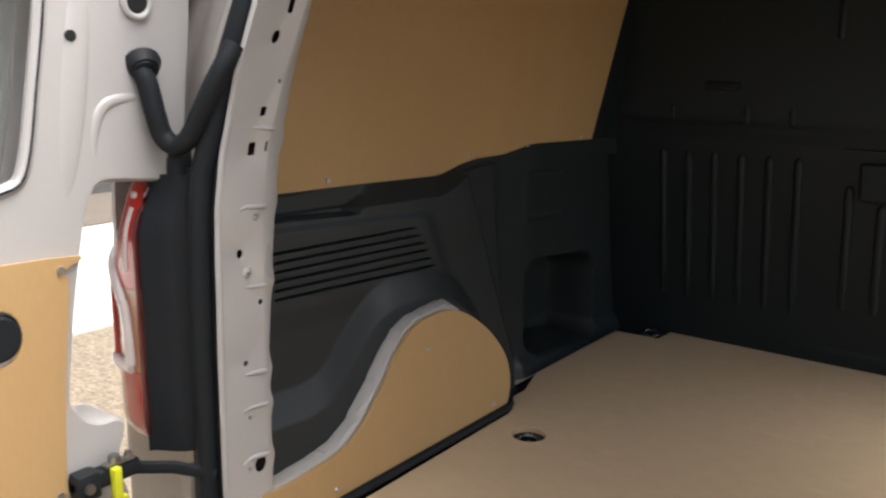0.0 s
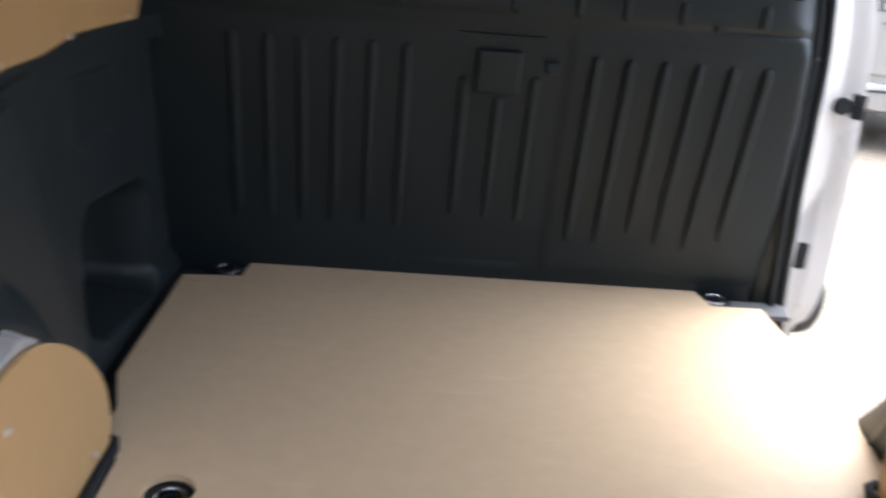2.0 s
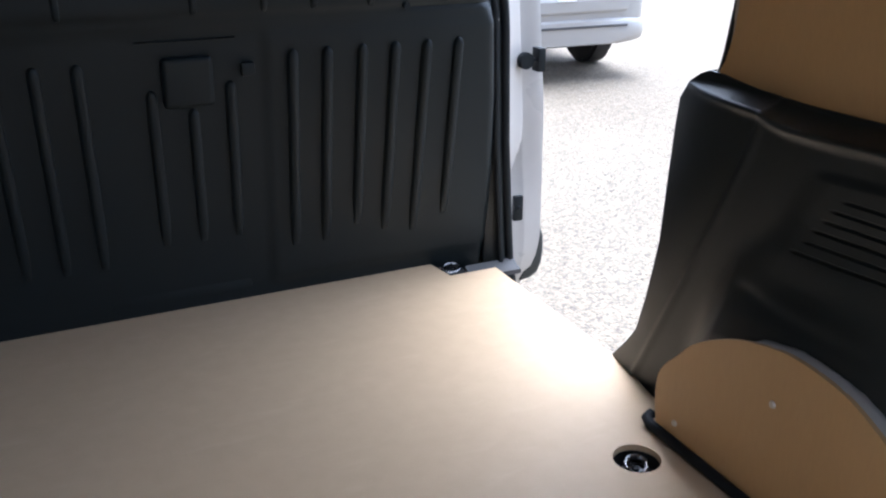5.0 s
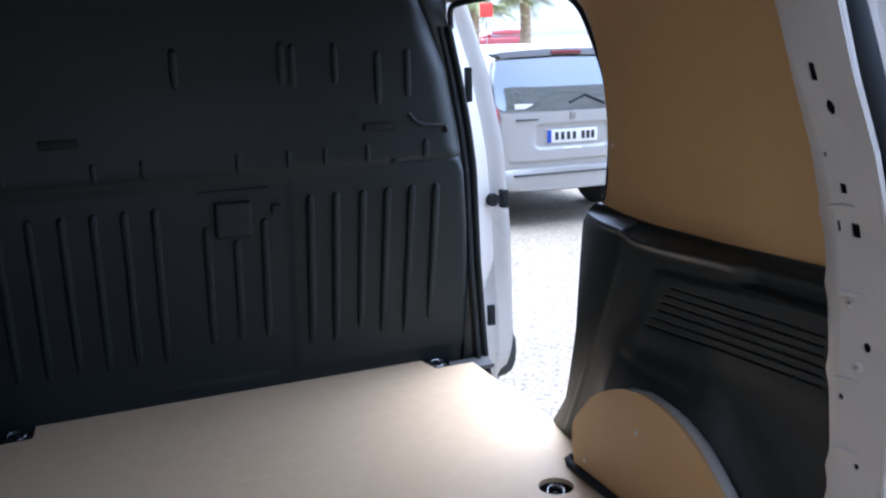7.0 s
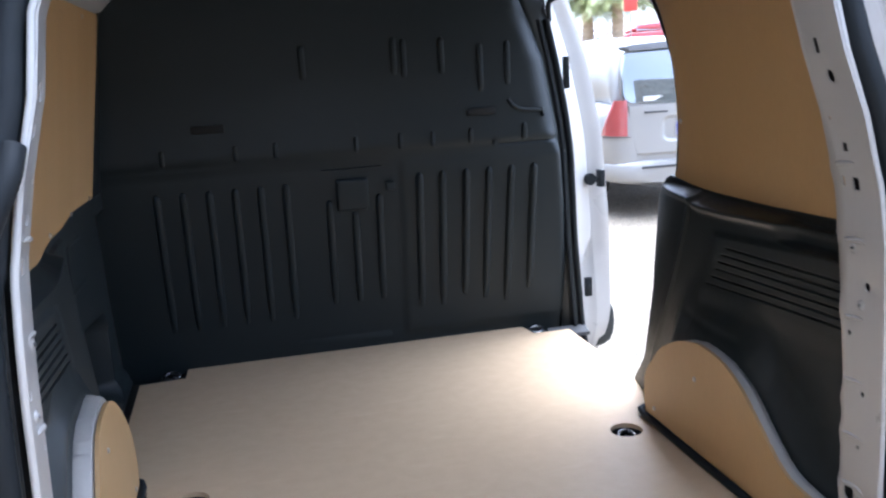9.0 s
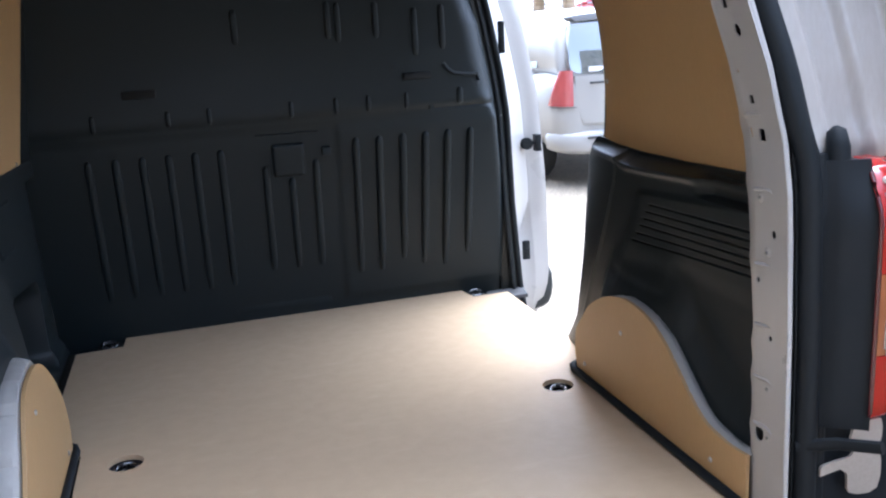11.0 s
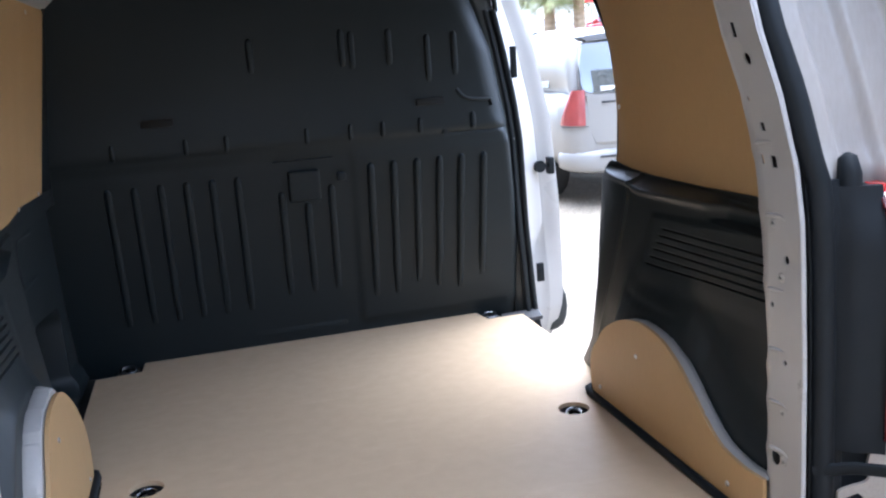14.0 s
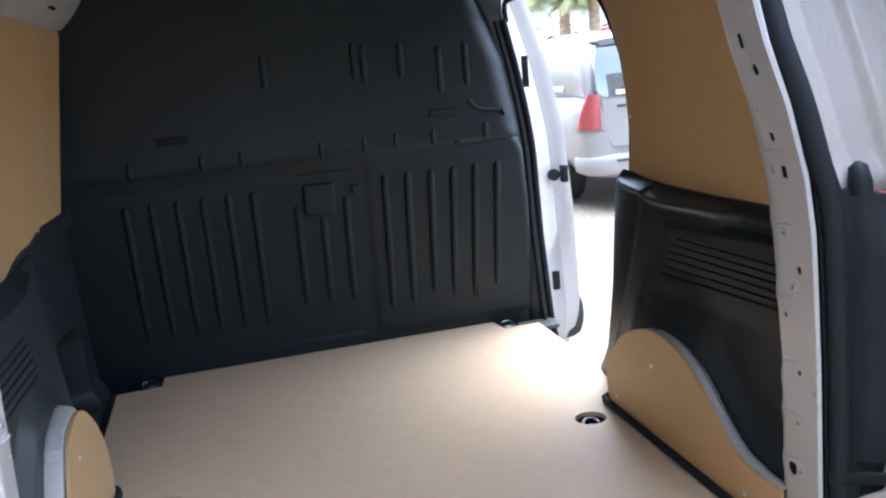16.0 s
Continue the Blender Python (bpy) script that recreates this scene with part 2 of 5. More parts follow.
def tube(points, r, n=10, closed=False, flat=1.0, up=None):
    """A round or flattened bar along a line of points. r: a number or one per point."""
    pts = [Vector(p) for p in points]
    bm = bmesh.new()
    rings = []
    k = len(pts)
    for i, p in enumerate(pts):
        a = pts[(i - 1) % k] if (closed or i) else p
        b = pts[(i + 1) % k] if (closed or i < k - 1) else p
        d = (b - a).normalized()
        u = Vector(up) if up else (Vector((0, 0, 1)) if abs(d.z) < 0.9 else Vector((0, 1, 0)))
        s = d.cross(u).normalized()
        w = s.cross(d).normalized()
        ri = r[i] if isinstance(r, (list, tuple)) else r
        rings.append([bm.verts.new(p + s * ri * math.cos(2 * math.pi * j / n) + w * ri * flat * math.sin(2 * math.pi * j / n)) for j in range(n)])
    for i in range(k if closed else k - 1):
        a, b = rings[i], rings[(i + 1) % k]
        for j in range(n):
            bm.faces.new((a[j], a[(j + 1) % n], b[(j + 1) % n], b[j]))
    if not closed:
        bm.faces.new(rings[0])
        bm.faces.new(rings[-1])
    return bm


def loft(rings, caps=True):
    """A skin through closed rings of the same count."""
    bm = bmesh.new()
    vr = [[bm.verts.new(p) for p in ring] for ring in rings]
    n = len(vr[0])
    for a, b in zip(vr, vr[1:]):
        for j in range(n):
            bm.faces.new((a[j], a[(j + 1) % n], b[(j + 1) % n], b[j]))
    if caps:
        bm.faces.new(vr[0])
        bm.faces.new(vr[-1])
    return bm


def sheet(fn, nu, nv, back):
    """A curved panel fn(u, v), 0..1 each way, with thickness: back is the way to its rear face."""
    back = Vector(back)
    bm = bmesh.new()
    f = [[bm.verts.new(fn(i / nu, j / nv)) for j in range(nv + 1)] for i in range(nu + 1)]
    r = [[bm.verts.new(v.co + back) for v in row] for row in f]
    for g in (f, r):
        for i in range(nu):
            for j in range(nv):
                bm.faces.new((g[i][j], g[i + 1][j], g[i + 1][j + 1], g[i][j + 1]))
    for i in range(nu):
        for j in (0, nv):
            bm.faces.new((f[i][j], f[i + 1][j], r[i + 1][j], r[i][j]))
    for j in range(nv):
        for i in (0, nu):
            bm.faces.new((f[i][j], f[i][j + 1], r[i][j + 1], r[i][j]))
    return bm


def plate(outer, holes, place, thick):
    """A flat outline with holes, in (a, b), laid out by place(a, b) and thickened by the way thick."""
    bm = bmesh.new()
    edges = []
    for loop in (outer, *holes):
        vs = [bm.verts.new((a, b, 0)) for a, b in loop]
        edges += [bm.edges.new((vs[i], vs[(i + 1) % len(vs)])) for i in range(len(vs))]
    bmesh.ops.triangle_fill(bm, use_beauty=True, use_dissolve=False, edges=edges)
    got = bmesh.ops.extrude_face_region(bm, geom=bm.faces[:])
    top = {v for v in got["geom"] if isinstance(v, bmesh.types.BMVert)}
    thick = Vector(thick)
    for v in bm.verts:
        v.co = Vector(place(v.co.x, v.co.y)) + (thick if v in top else Vector())
    return bm


def circle(a, b, r, n=20, rb=None):
    return [(a + r * math.cos(2 * math.pi * i / n), b + (rb or r) * math.sin(2 * math.pi * i / n)) for i in range(n)]


def rect(a0, a1, b0, b1, r=0.0, n=4):
    """A rectangle's outline with rounded corners."""
    if not r:
        return [(a0, b0), (a1, b0), (a1, b1), (a0, b1)]
    out = []
    for ca, cb, s in ((a1 - r, b0 + r, -90), (a1 - r, b1 - r, 0), (a0 + r, b1 - r, 90), (a0 + r, b0 + r, 180)):
        out += [(ca + r * math.cos(radians(s + 90 * i / n)), cb + r * math.sin(radians(s + 90 * i / n))) for i in range(n + 1)]
    return out


def curve_through(points, n):
    """Points along a smooth open line through a few points (Catmull-Rom)."""
    p = [Vector(q) for q in points]
    p = [2 * p[0] - p[1], *p, 2 * p[-1] - p[-2]]
    out = []
    for i in range(1, len(p) - 2):
        for k in range(n):
            t = k / n
            out.append(0.5 * (2 * p[i] + (p[i + 1] - p[i - 1]) * t + (2 * p[i - 1] - 5 * p[i] + 4 * p[i + 1] - p[i + 2]) * t * t + (3 * p[i] - p[i - 1] - 3 * p[i + 1] + p[i + 2]) * t ** 3))
    return out + [p[-2]]

# ---------------------------------------------------------------- the van's load space
# profile of the rear pillars: half width and set-back at each height
PILLAR_X = [(-0.1, 0.624), (0.0, 0.626), (0.35, 0.622), (0.53, 0.616), (0.69, 0.607), (0.8, 0.588), (0.9, 0.565), (1.0, 0.555), (1.06, 0.535), (1.1, 0.51)]
PILLAR_Y = [(0.0, 0.0), (0.6, 0.0), (0.69, 0.01), (0.8, 0.03), (0.9, 0.055), (1.0, 0.085), (1.1, 0.12)]
LINING_X = [(-0.1, 0.74), (0.59, 0.728), (1.09, 0.663), (1.2, 0.60)]


def pillar_x(z):
    return lerp_table(PILLAR_X, z)


def pillar_y(z):
    return lerp_table(PILLAR_Y, z)


def lining_x(z):
    return lerp_table(LINING_X, z)


# floor board
FLOOR = [(-0.60, -0.02), (0.60, -0.02), (0.62, 0.78), (0.672, 0.84), (0.698, 0.977), (0.704, 1.037), (0.703, 1.53), (0.578, 1.53), (0.563, 1.62),
         (-0.552, 1.62), (-0.557, 1.535), (-0.692, 1.522), (-0.692, 1.045), (-0.655, 0.93), (-0.655, 0.88), (-0.606, 0.78)]
floor_board = part("floor", plate(FLOOR, [circle(0.532, 0.714, 0.0395, 28), circle(-0.506, 0.708, 0.039, 28)], lambda a, b: (a, b, -0.012), (0, 0, 0.012)), "floor", soft=30)
tagged(floor_board, "smooth tan hardboard load floor with round tie-down cut-outs", "floor", kind="structure")

# load-space bulkhead
BULK_L = [(-0.05, -0.745), (0.58, -0.76), (0.77, -0.74), (1.09, -0.668), (1.25, -0.61)]
BULK_R = [(-0.05, 0.738), (0.05, 0.737), (0.24, 0.733), (0.43, 0.722), (0.60, 0.704), (0.646, 0.696), (0.744, 0.678), (0.9, 0.65), (1.02, 0.605), (1.12, 0.56), (1.25, 0.50)]


def bulk_y(z):
    return 1.618 - 0.158 * z if z < 0.6 else 1.523 - 0.02 * smooth_step(0.6, 0.68, z)


def bulk_point(u, v):
    z = -0.03 + 1.27 * v
    a, b = lerp_table(BULK_L, z), lerp_table(BULK_R, z)
    x = a + (b - a) * u
    y = bulk_y(z)
    fold = 0.034 + 0.046 * smooth_step(0.60, 0.70, z)
    turn = max(0.0, (x - (b - fold)) / fold)
    y += 0.056 * turn ** 2.0
    y += 0.007 * math.exp(-((z - 0.648) / 0.006) ** 2) * (0.35 + 0.65 * smooth_step(0.40, 0.52, x))
    y -= 0.006 * smooth_step(0.15, 0.17, x) * (1 - smooth_step(0.60, 0.64, z)) * smooth_step(0.02, 0.05, z)
    return Vector((x, y, z))


bulkhead = part("wall_bulkhead", sheet(bulk_point, 150, 180, (0, 0.012, 0)), "bulk", soft=50)
tagged(bulkhead, "black painted ribbed steel bulkhead behind the load floor", "bulkhead", kind="structure")


def ridge(x, z0, z1, w=0.0115, h=0.010, lean=0.0, n=10):
    """A rounded upright rib pressed into the bulkhead, round at the top and running out at the foot."""
    rings = []
    length = z1 - z0
    ends = [0.0, 0.01, 0.03, 0.06, 0.10, 0.16, 0.24, 0.35, 0.5, 0.65, 0.8]
    tail = min(0.2, 1.6 * w / length)
    ends = [e for e in ends if e < 1 - 1.05 * tail] + [1 - tail * k for k in (1.0, 0.75, 0.5, 0.3, 0.15, 0.05, 0.0)]
    for t in ends:
        z = z0 + length * t
        up = 1 - min(1.0, (z1 - z) / (1.6 * w))
        end = math.sqrt(max(0.0, 1 - up * up))
        low = min(1.0, t / 0.16) ** 0.6
        ww, hh = max(0.0008, w * end * (0.55 + 0.45 * low)), h * end * low
        xx = x + lean * (t - 1)
        base = bulk_y(z) - (0.006 if xx > 0.16 and z < 0.62 else 0.0)
        ring = [Vector((xx - ww * math.cos(math.pi * j / (n - 1)), base - hh * math.sin(math.pi * j / (n - 1)) ** 0.8, z)) for j in range(n)]
        ring.append(Vector((xx + ww, base + 0.006, z)))
        ring.append(Vector((xx - ww, base + 0.006, z)))
        rings.append(ring)
    return loft(rings)


for i in range(6):
    part("rib", ridge(-0.576 + 0.0755 * i, 0.13, 0.575), "bulk", bulkhead)
for x, top in ((-0.069, 0.512), (0.010, 0.468), (0.087, 0.520)):
    part("rib", ridge(x, 0.165, top), "bulk", bulkhead)
for x, low, lean in ((0.216, 0.12, 0.002), (0.291, 0.12, 0.005), (0.369, 0.15, 0.007), (0.444, 0.125, 0.012), (0.519, 0.11, 0.014), (0.595, 0.145, 0.010)):
    part("rib", ridge(x, low, 0.577, 0.012, 0.012, lean), "bulk", bulkhead)
for x in (-0.545, -0.337, -0.219, 0.023, 0.16, 0.262, 0.384):
    part("short_rib", ridge(x, 0.655, 0.705, 0.007, 0.007), "bulk", bulkhead)
for x, a, b in ((0.155, 0.88, 0.992), (0.185, 0.87, 0.985), (0.302, 0.875, 0.985), (0.424, 0.815, 0.96), (0.512, 0.83, 0.965), (-0.12, 0.88, 0.98), (0.56, 0.655, 0.71)):
    part("short_rib", ridge(x, a, b, 0.010, 0.007), "bulk", bulkhead)


def pad_block():
    bm = box(-0.047, 0.053, 0, 0.03, 0.473, 0.575, 0.012, 5)
    for v in bm.verts:
        v.co.y = bulk_y(v.co.z) - 0.016 + v.co.y
    return bm


part("return_flange", sheet(lambda u, v: Vector((-lining_x(0.57 + 0.62 * v) - 0.002 + 0.004 * u, 1.35 + 0.136 * v + (0.205 - 0.136 * v) * u, 0.57 + 0.62 * v)), 8, 20, (-0.01, 0, 0)), "bulk", bulkhead)
part("raised_pad", pad_block(), "bulk", bulkhead)
part("ledge", tube([(x, bulk_y(0.607) - 0.001, 0.607) for x in (-0.09, -0.03, 0.04, 0.10)], 0.0035, 8, flat=0.6), "bulk", bulkhead)
part("kick_recess", box(-0.20, 0.11, 1.610, 1.622, 0.028, 0.062, 0.005), "bulk", bulkhead)
# near-black blocks give the shade inside the slots as colour
part("slot", box(0.375, 0.468, 1.493, 1.510, 0.742, 0.764, 0.006), "dark", bulkhead)
part("slot", box(-0.455, -0.36, 1.493, 1.510, 0.745, 0.768, 0.006), "dark", bulkhead)
part("bead", tube([(0.51, 1.500, 0.785), (0.525, 1.499, 0.765), (0.545, 1.499, 0.752), (0.58, 1.499, 0.748), (0.622, 1.502, 0.746), (0.624, 1.502, 0.725)], 0.006, 8), "bulk", bulkhead)
for x, z in ((0.464, 0.652), (0.35, 0.785), (0.03, 0.74)):
    part("bolt", rod((x, 1.500, z), (x, 1.515, z), 0.008, 12, bevel=0.002), "bulk", bulkhead)
part("plate_lug", box(0.108, 0.135, 1.513, 1.53, 0.53, 0.556, 0.004), "bulk", bulkhead)

# ceiling and roof rails
# ceiling darkened by colour so that it bounces no light onto the linings
ceiling = part("ceiling", sheet(lambda u, v: Vector((-0.62 + 1.24 * u, 0.02 + 1.62 * v, 1.185 + 0.03 * math.sin(math.pi * u))), 12, 8, (0, 0, 0.02)), "ceiling_dark")
tagged(ceiling, "ceiling under the van's roof, coloured dark to cut bounce light", "ceiling", kind="structure")


def roof_rail(side):
    return sheet(lambda u, v: Vector((side * (lining_x(1.088) + 0.006 - 0.085 * v - 0.01 * math.sin(math.pi * v)), 0.05 + 1.50 * u, 1.088 + 0.105 * v)), 20, 6, (side * 0.01, 0, 0.01))


for side in (-1, 1):
    r = part("trim_roof_rail", roof_rail(side), "white")
    tagged(r, "white painted steel roof rail above the side lining", "roof rail", kind="structure")
    for k in range(2):
        y = 1.13 + 0.05 * k
        # slot shade as a near-black block
        part("slot", box(side * 0.625 - 0.006, side * 0.625 + 0.006, y, y + 0.018, 1.127, 1.133, 0.002), "dark", r)
header = part("trim_front_header", box(0.505, 0.67, 1.44, 1.488, 1.122, 1.172, 0.008), "white")
tagged(header, "white painted steel gusset at the roof's front corner", "roof rail", kind="structure")

# ---------------------------------------------------------------- moulded side trims
FOLD = [(0.0, 0.06), (0.1, 0.10), (0.2, 0.15), (0.27, 0.195), (0.32, 0.243), (0.353, 0.297), (0.39, 0.34), (0.433, 0.366), (0.50, 0.378), (0.554, 0.380), (0.62, 0.372), (0.70, 0.32), (0.80, 0.18), (0.9, 0.0)]
FOLD_L = [(0.0, 0.242), (0.11, 0.238), (0.19, 0.233), (0.24, 0.242), (0.29, 0.288), (0.34, 0.340), (0.37, 0.368), (0.40, 0.382), (0.434, 0.390), (0.525, 0.392), (0.60, 0.378), (0.68, 0.335), (0.75, 0.26), (0.80, 0.16), (0.9, 0.0)]
SLOT_ENDS = [(0.527, 0.480), (0.543, 0.462), (0.555, 0.444), (0.568, 0.426), (0.581, 0.406), (0.595, 0.387)]


TOP_L = [(0.05, 0.5925), (0.217, 0.587), (0.42, 0.581), (0.64, 0.573), (0.67, 0.575), (0.70, 0.581), (0.74, 0.590), (0.80, 0.597), (0.915, 0.597), (0.99, 0.606), (1.06, 0.613), (1.32, 0.604), (1.64, 0.592)]


def trim_top(y):
    """Height of the trim's upper edge along the van."""
    return lerp_table(TOP_L, y)


def trim_plane(z):
    """The plane that the trims stand in from: close to the lining, just inside it above its foot."""
    return min(0.7275, lining_x(z) - 0.0012)


def slot_field(y, z):
    """The slots lie in a field that stands a little proud under a sloping shoulder."""
    top = 0.536 - 0.066 * max(0.0, y - 0.17)
    end = 1 - smooth_step(0.585, 0.640, y + (z - 0.42) * 0.5)
    return 0.0055 * smooth_step(-0.004, 0.014, top - z) * end * smooth_step(0.335, 0.385, z)


def trim_depth(y, z, forward):
    """How far the moulded plastic stands in from the lining's plane."""
    top = trim_top(y)
    edge = top - 0.040 + 0.022 * smooth_step(0.60, 0.73, y)
    p = 0.036 * min(1.0, max(0.0, (top - z) / (top - edge)))
    # hollow in the shelf
    low = 0.548 - 0.08 * max(0.0, y - 0.17)
    p -= 0.030 * smooth_step(0.10, 0.12, y) * (1 - smooth_step(0.37, 0.415, y + 1.7 * max(0.0, 0.562 - z))) * smooth_step(low - 0.005, low + 0.002, z) * (1 - smooth_step(0.574, 0.583, z))
    p = max(p, 0.0012)
    # swell round the wheel housing
    below = (sum(lerp_table(FOLD_L, y + k) for k in (-0.02, -0.01, 0.0, 0.01, 0.02)) / 5 - z) / 0.058
    p += 0.026 * min(1.0, max(0.0, below)) ** 1.1
    # slightly proud field with six slots
    p += slot_field(y, z)
    for i, (ye, ze) in enumerate(SLOT_ENDS):
        if 0.135 < y < ye:
            zl = 0.492 - 0.0168 * i + (ze - 0.492 + 0.0168 * i) * (y - 0.15) / (ye - 0.15)
            p -= 0.013 * math.exp(-((z - zl) / 0.0022) ** 4) * smooth_step(0.0, 0.008, ye - y)
    # upright column, then the recessed forward panel
    ye = 0.732 + (0.557 - z) * 0.43
    if forward:
        y2 = 0.893 + 0.15 * max(0.0, 0.50 - z)
        p -= 0.026 * smooth_step(ye - 0.008, ye + 0.012, y)
        p -= 0.034 * smooth_step(y2 - 0.03, y2 + 0.015, y) * (0.35 + 0.65 * (1 - smooth_step(edge, top, z)))
        zz = z + 0.11 * (y - 1.2)
        qy, qz = max(0.0, abs(y - 1.275) - 0.135), max(0.0, abs(zz - 0.150) - 0.075)
        p -= 0.150 * (1 - smooth_step(0.040, 0.066, math.hypot(qy, qz)))
        qy, qz = max(0.0, abs(y - 1.19) - 0.10), max(0.0, abs(z + 0.05 * (y - 1.2) - 0.465) - 0.03)
        p += 0.0035 * math.exp(-((math.hypot(qy, qz) - 0.03) / 0.006) ** 2) * (y < 1.25)
        p += 0.02 * (1 - smooth_step(0.0, 0.05, z)) * smooth_step(1.0, 1.05, y)
        if z > 0.55:
            p = max(p, 0.0012)
    else:
        p += 0.006 * math.exp(-((y - ye) / 0.012) ** 2)
    return p


def row_height(v, y):
    """Rows are closest together where the slots are."""
    return lerp_table([(0.0, -0.02), (0.3, 0.375), (0.8, 0.520), (1.0, trim_top(y))], v)


def left_trim(u, v):
    y = 0.05 + 1.59 * u
    z = row_height(v, y)
    return Vector((-(trim_plane(z) - trim_depth(y, z, True)), y, z))


# right-hand trim: front edge by height (y, x), the crease that the front column turns about, and the upper edge
EDGE_Y = [(-0.02, 1.030), (0.0, 1.028), (0.02, 1.012), (0.05, 0.985), (0.09, 0.957), (0.17, 0.935), (0.28, 0.922), (0.385, 0.930), (0.50, 0.940), (0.54, 0.936), (0.57, 0.918), (0.59, 0.885), (0.608, 0.835)]
EDGE_X = [(-0.02, 0.704), (0.05, 0.700), (0.17, 0.700), (0.28, 0.708), (0.385, 0.720), (0.50, 0.735), (0.57, 0.737), (0.608, 0.728)]
CREASE = [(-0.02, 0.955), (0.035, 0.925), (0.14, 0.875), (0.27, 0.815), (0.38, 0.762), (0.50, 0.712), (0.57, 0.692), (0.608, 0.690)]
TOP_R = [(0.05, 0.593), (0.20, 0.589), (0.40, 0.583), (0.60, 0.583), (0.70, 0.588), (0.76, 0.594), (0.80, 0.597), (0.835, 0.598), (0.95, 0.598)]
LIP_R = [(0.05, 0.568), (0.40, 0.564), (0.555, 0.557), (0.64, 0.556), (0.675, 0.560), (0.70, 0.572), (0.716, 0.581), (0.74, 0.588), (0.78, 0.580), (0.95, 0.570)]


SWELL_R = [(0.03, 0.112), (0.165, 0.124), (0.245, 0.155), (0.31, 0.208), (0.38, 0.259), (0.476, 0.279), (0.587, 0.257), (0.697, 0.198), (0.77, 0.10)]


def soft_limit(q, start, most):
    """Eases q towards most once it has passed start."""
    return q if q < start else start + (most - start) * (1 - math.exp(-(q - start) / (most - start)))


def right_depth(y, z):
    """How far the right-hand trim's face stands in from the lining's plane."""
    top, lip = lerp_table(TOP_R, y), lerp_table(LIP_R, y)
    dome = smooth_step(0.70, 0.79, y)
    p = 0.038 * min(1.0, max(0.0, (top - z) / (top - lip))) ** (2.0 - 1.5 * dome) + (0.006 - 0.004 * dome) * math.exp(-((z - lip + 0.005) / 0.009) ** 2)
    p -= 0.020 * smooth_step(0.10, 0.12, y) * (1 - smooth_step(0.30, 0.36, y)) * smooth_step(0.524, 0.535, z) * (1 - smooth_step(0.566, 0.576, z))
    p = max(p, 0.0025)
    zf = lerp_table(FOLD, y)
    p += (0.004 * smooth_step(-0.03, 0.03, zf - z) + 0.056 * smooth_step(0.0, 0.30, zf + 0.07 - z)) * (1 - smooth_step(0.70, 0.82, y))
    p = soft_limit(p + 0.030 * smooth_step(0.0, 0.14, lerp_table(SWELL_R, y) + 0.085 - z) * (1 - smooth_step(0.66, 0.76, y)), 0.070, 0.100)
    p += slot_field(y, z)
    for i, (ye, ze) in enumerate(SLOT_ENDS):
        if 0.135 < y < ye:
            zl = 0.492 - 0.0168 * i + (ze - 0.492 + 0.0168 * i) * (y - 0.15) / (ye - 0.15)
            p -= 0.0044 * math.exp(-((z - zl) / 0.0022) ** 4) * smooth_step(0.0, 0.008, ye - y)
    # shadow groove above the wheel arch cover
    p -= 0.003 * math.exp(-((z - 0.297) / 0.011) ** 2) * smooth_step(0.40, 0.44, y) * (1 - smooth_step(0.66, 0.70, y))
    return p


def right_trim(u, v):
    z0 = -0.02 + 0.628 * v
    yf = lerp_table(EDGE_Y, z0)
    y = 0.05 + (yf - 0.05) * min(1.0, u / 0.93)
    top = lerp_table(TOP_R, y)
    z = lerp_table([(0.0, -0.02), (0.3, 0.375), (0.8, 0.520), (1.0, top)], v)
    yf, yr = lerp_table(EDGE_Y, z), lerp_table(CREASE, z)
    y = 0.05 + (yf - 0.05) * min(1.0, u / 0.93)
    x = trim_plane(z) - right_depth(min(y, yr), z)
    if y > yr:
        s = (y - yr) / (yf - yr)
        x += (lerp_table(EDGE_X, z) - x) * (0.35 * s + 0.65 * s ** 2.4)
    x -= 0.004 * math.exp(-((y - yr) / 0.007) ** 2)
    if u > 0.93:
        k = (u - 0.93) / 0.07
        x += 0.085 * k
        y -= 0.010 * k * k
    return Vector((x, y, z))


trim_l = part("side_trim", sheet(left_trim, 240, 330, (-0.004, 0, 0)), "plastic", soft=60)
tagged(trim_l, "charcoal moulded plastic side trim with six slots and a storage recess", "trim panel", group="side trims")
trim_r = part("side_trim", sheet(right_trim, 170, 330, (0.004, 0, 0)), "plastic", soft=60)
tagged(trim_r, "charcoal moulded plastic side trim ending at the sliding door opening", "trim panel", group="side trims")
# ---------------------------------------------------------------- varnished side linings
def rivets(side, places, parent):
    for x, y, z in places:
        bm = rod((x, y, z), (x - side * 0.003, y, z), 0.0062, 14, 0.0045)
        part("rivet", bm, "rivet", parent)


def left_lining(u, v):
    z = 0.566 + 0.524 * v
    y0 = 0.10 + pillar_y(z)
    y = y0 + (1.365 + 0.22 * (z - 0.578) - y0) * u
    return Vector((-lining_x(z), y, z))


lining_l = part("side_lining", sheet(left_lining, 40, 24, (-0.006, 0, 0)), "ply", soft=30)
tagged(lining_l, "pale varnished plywood lining riveted above the side trim", "wall lining", group="side linings")
rivets(-1, [(-lining_x(0.599) + 0.001, 0.307, 0.599), (-lining_x(0.606) + 0.001, 0.774, 0.606), (-lining_x(0.62) + 0.001, 1.02, 0.612), (-lining_x(0.62) + 0.001, 1.30, 0.612), (-lining_x(1.07) + 0.001, 0.5, 1.07), (-lining_x(1.07) + 0.001, 1.2, 1.07)], lining_l)

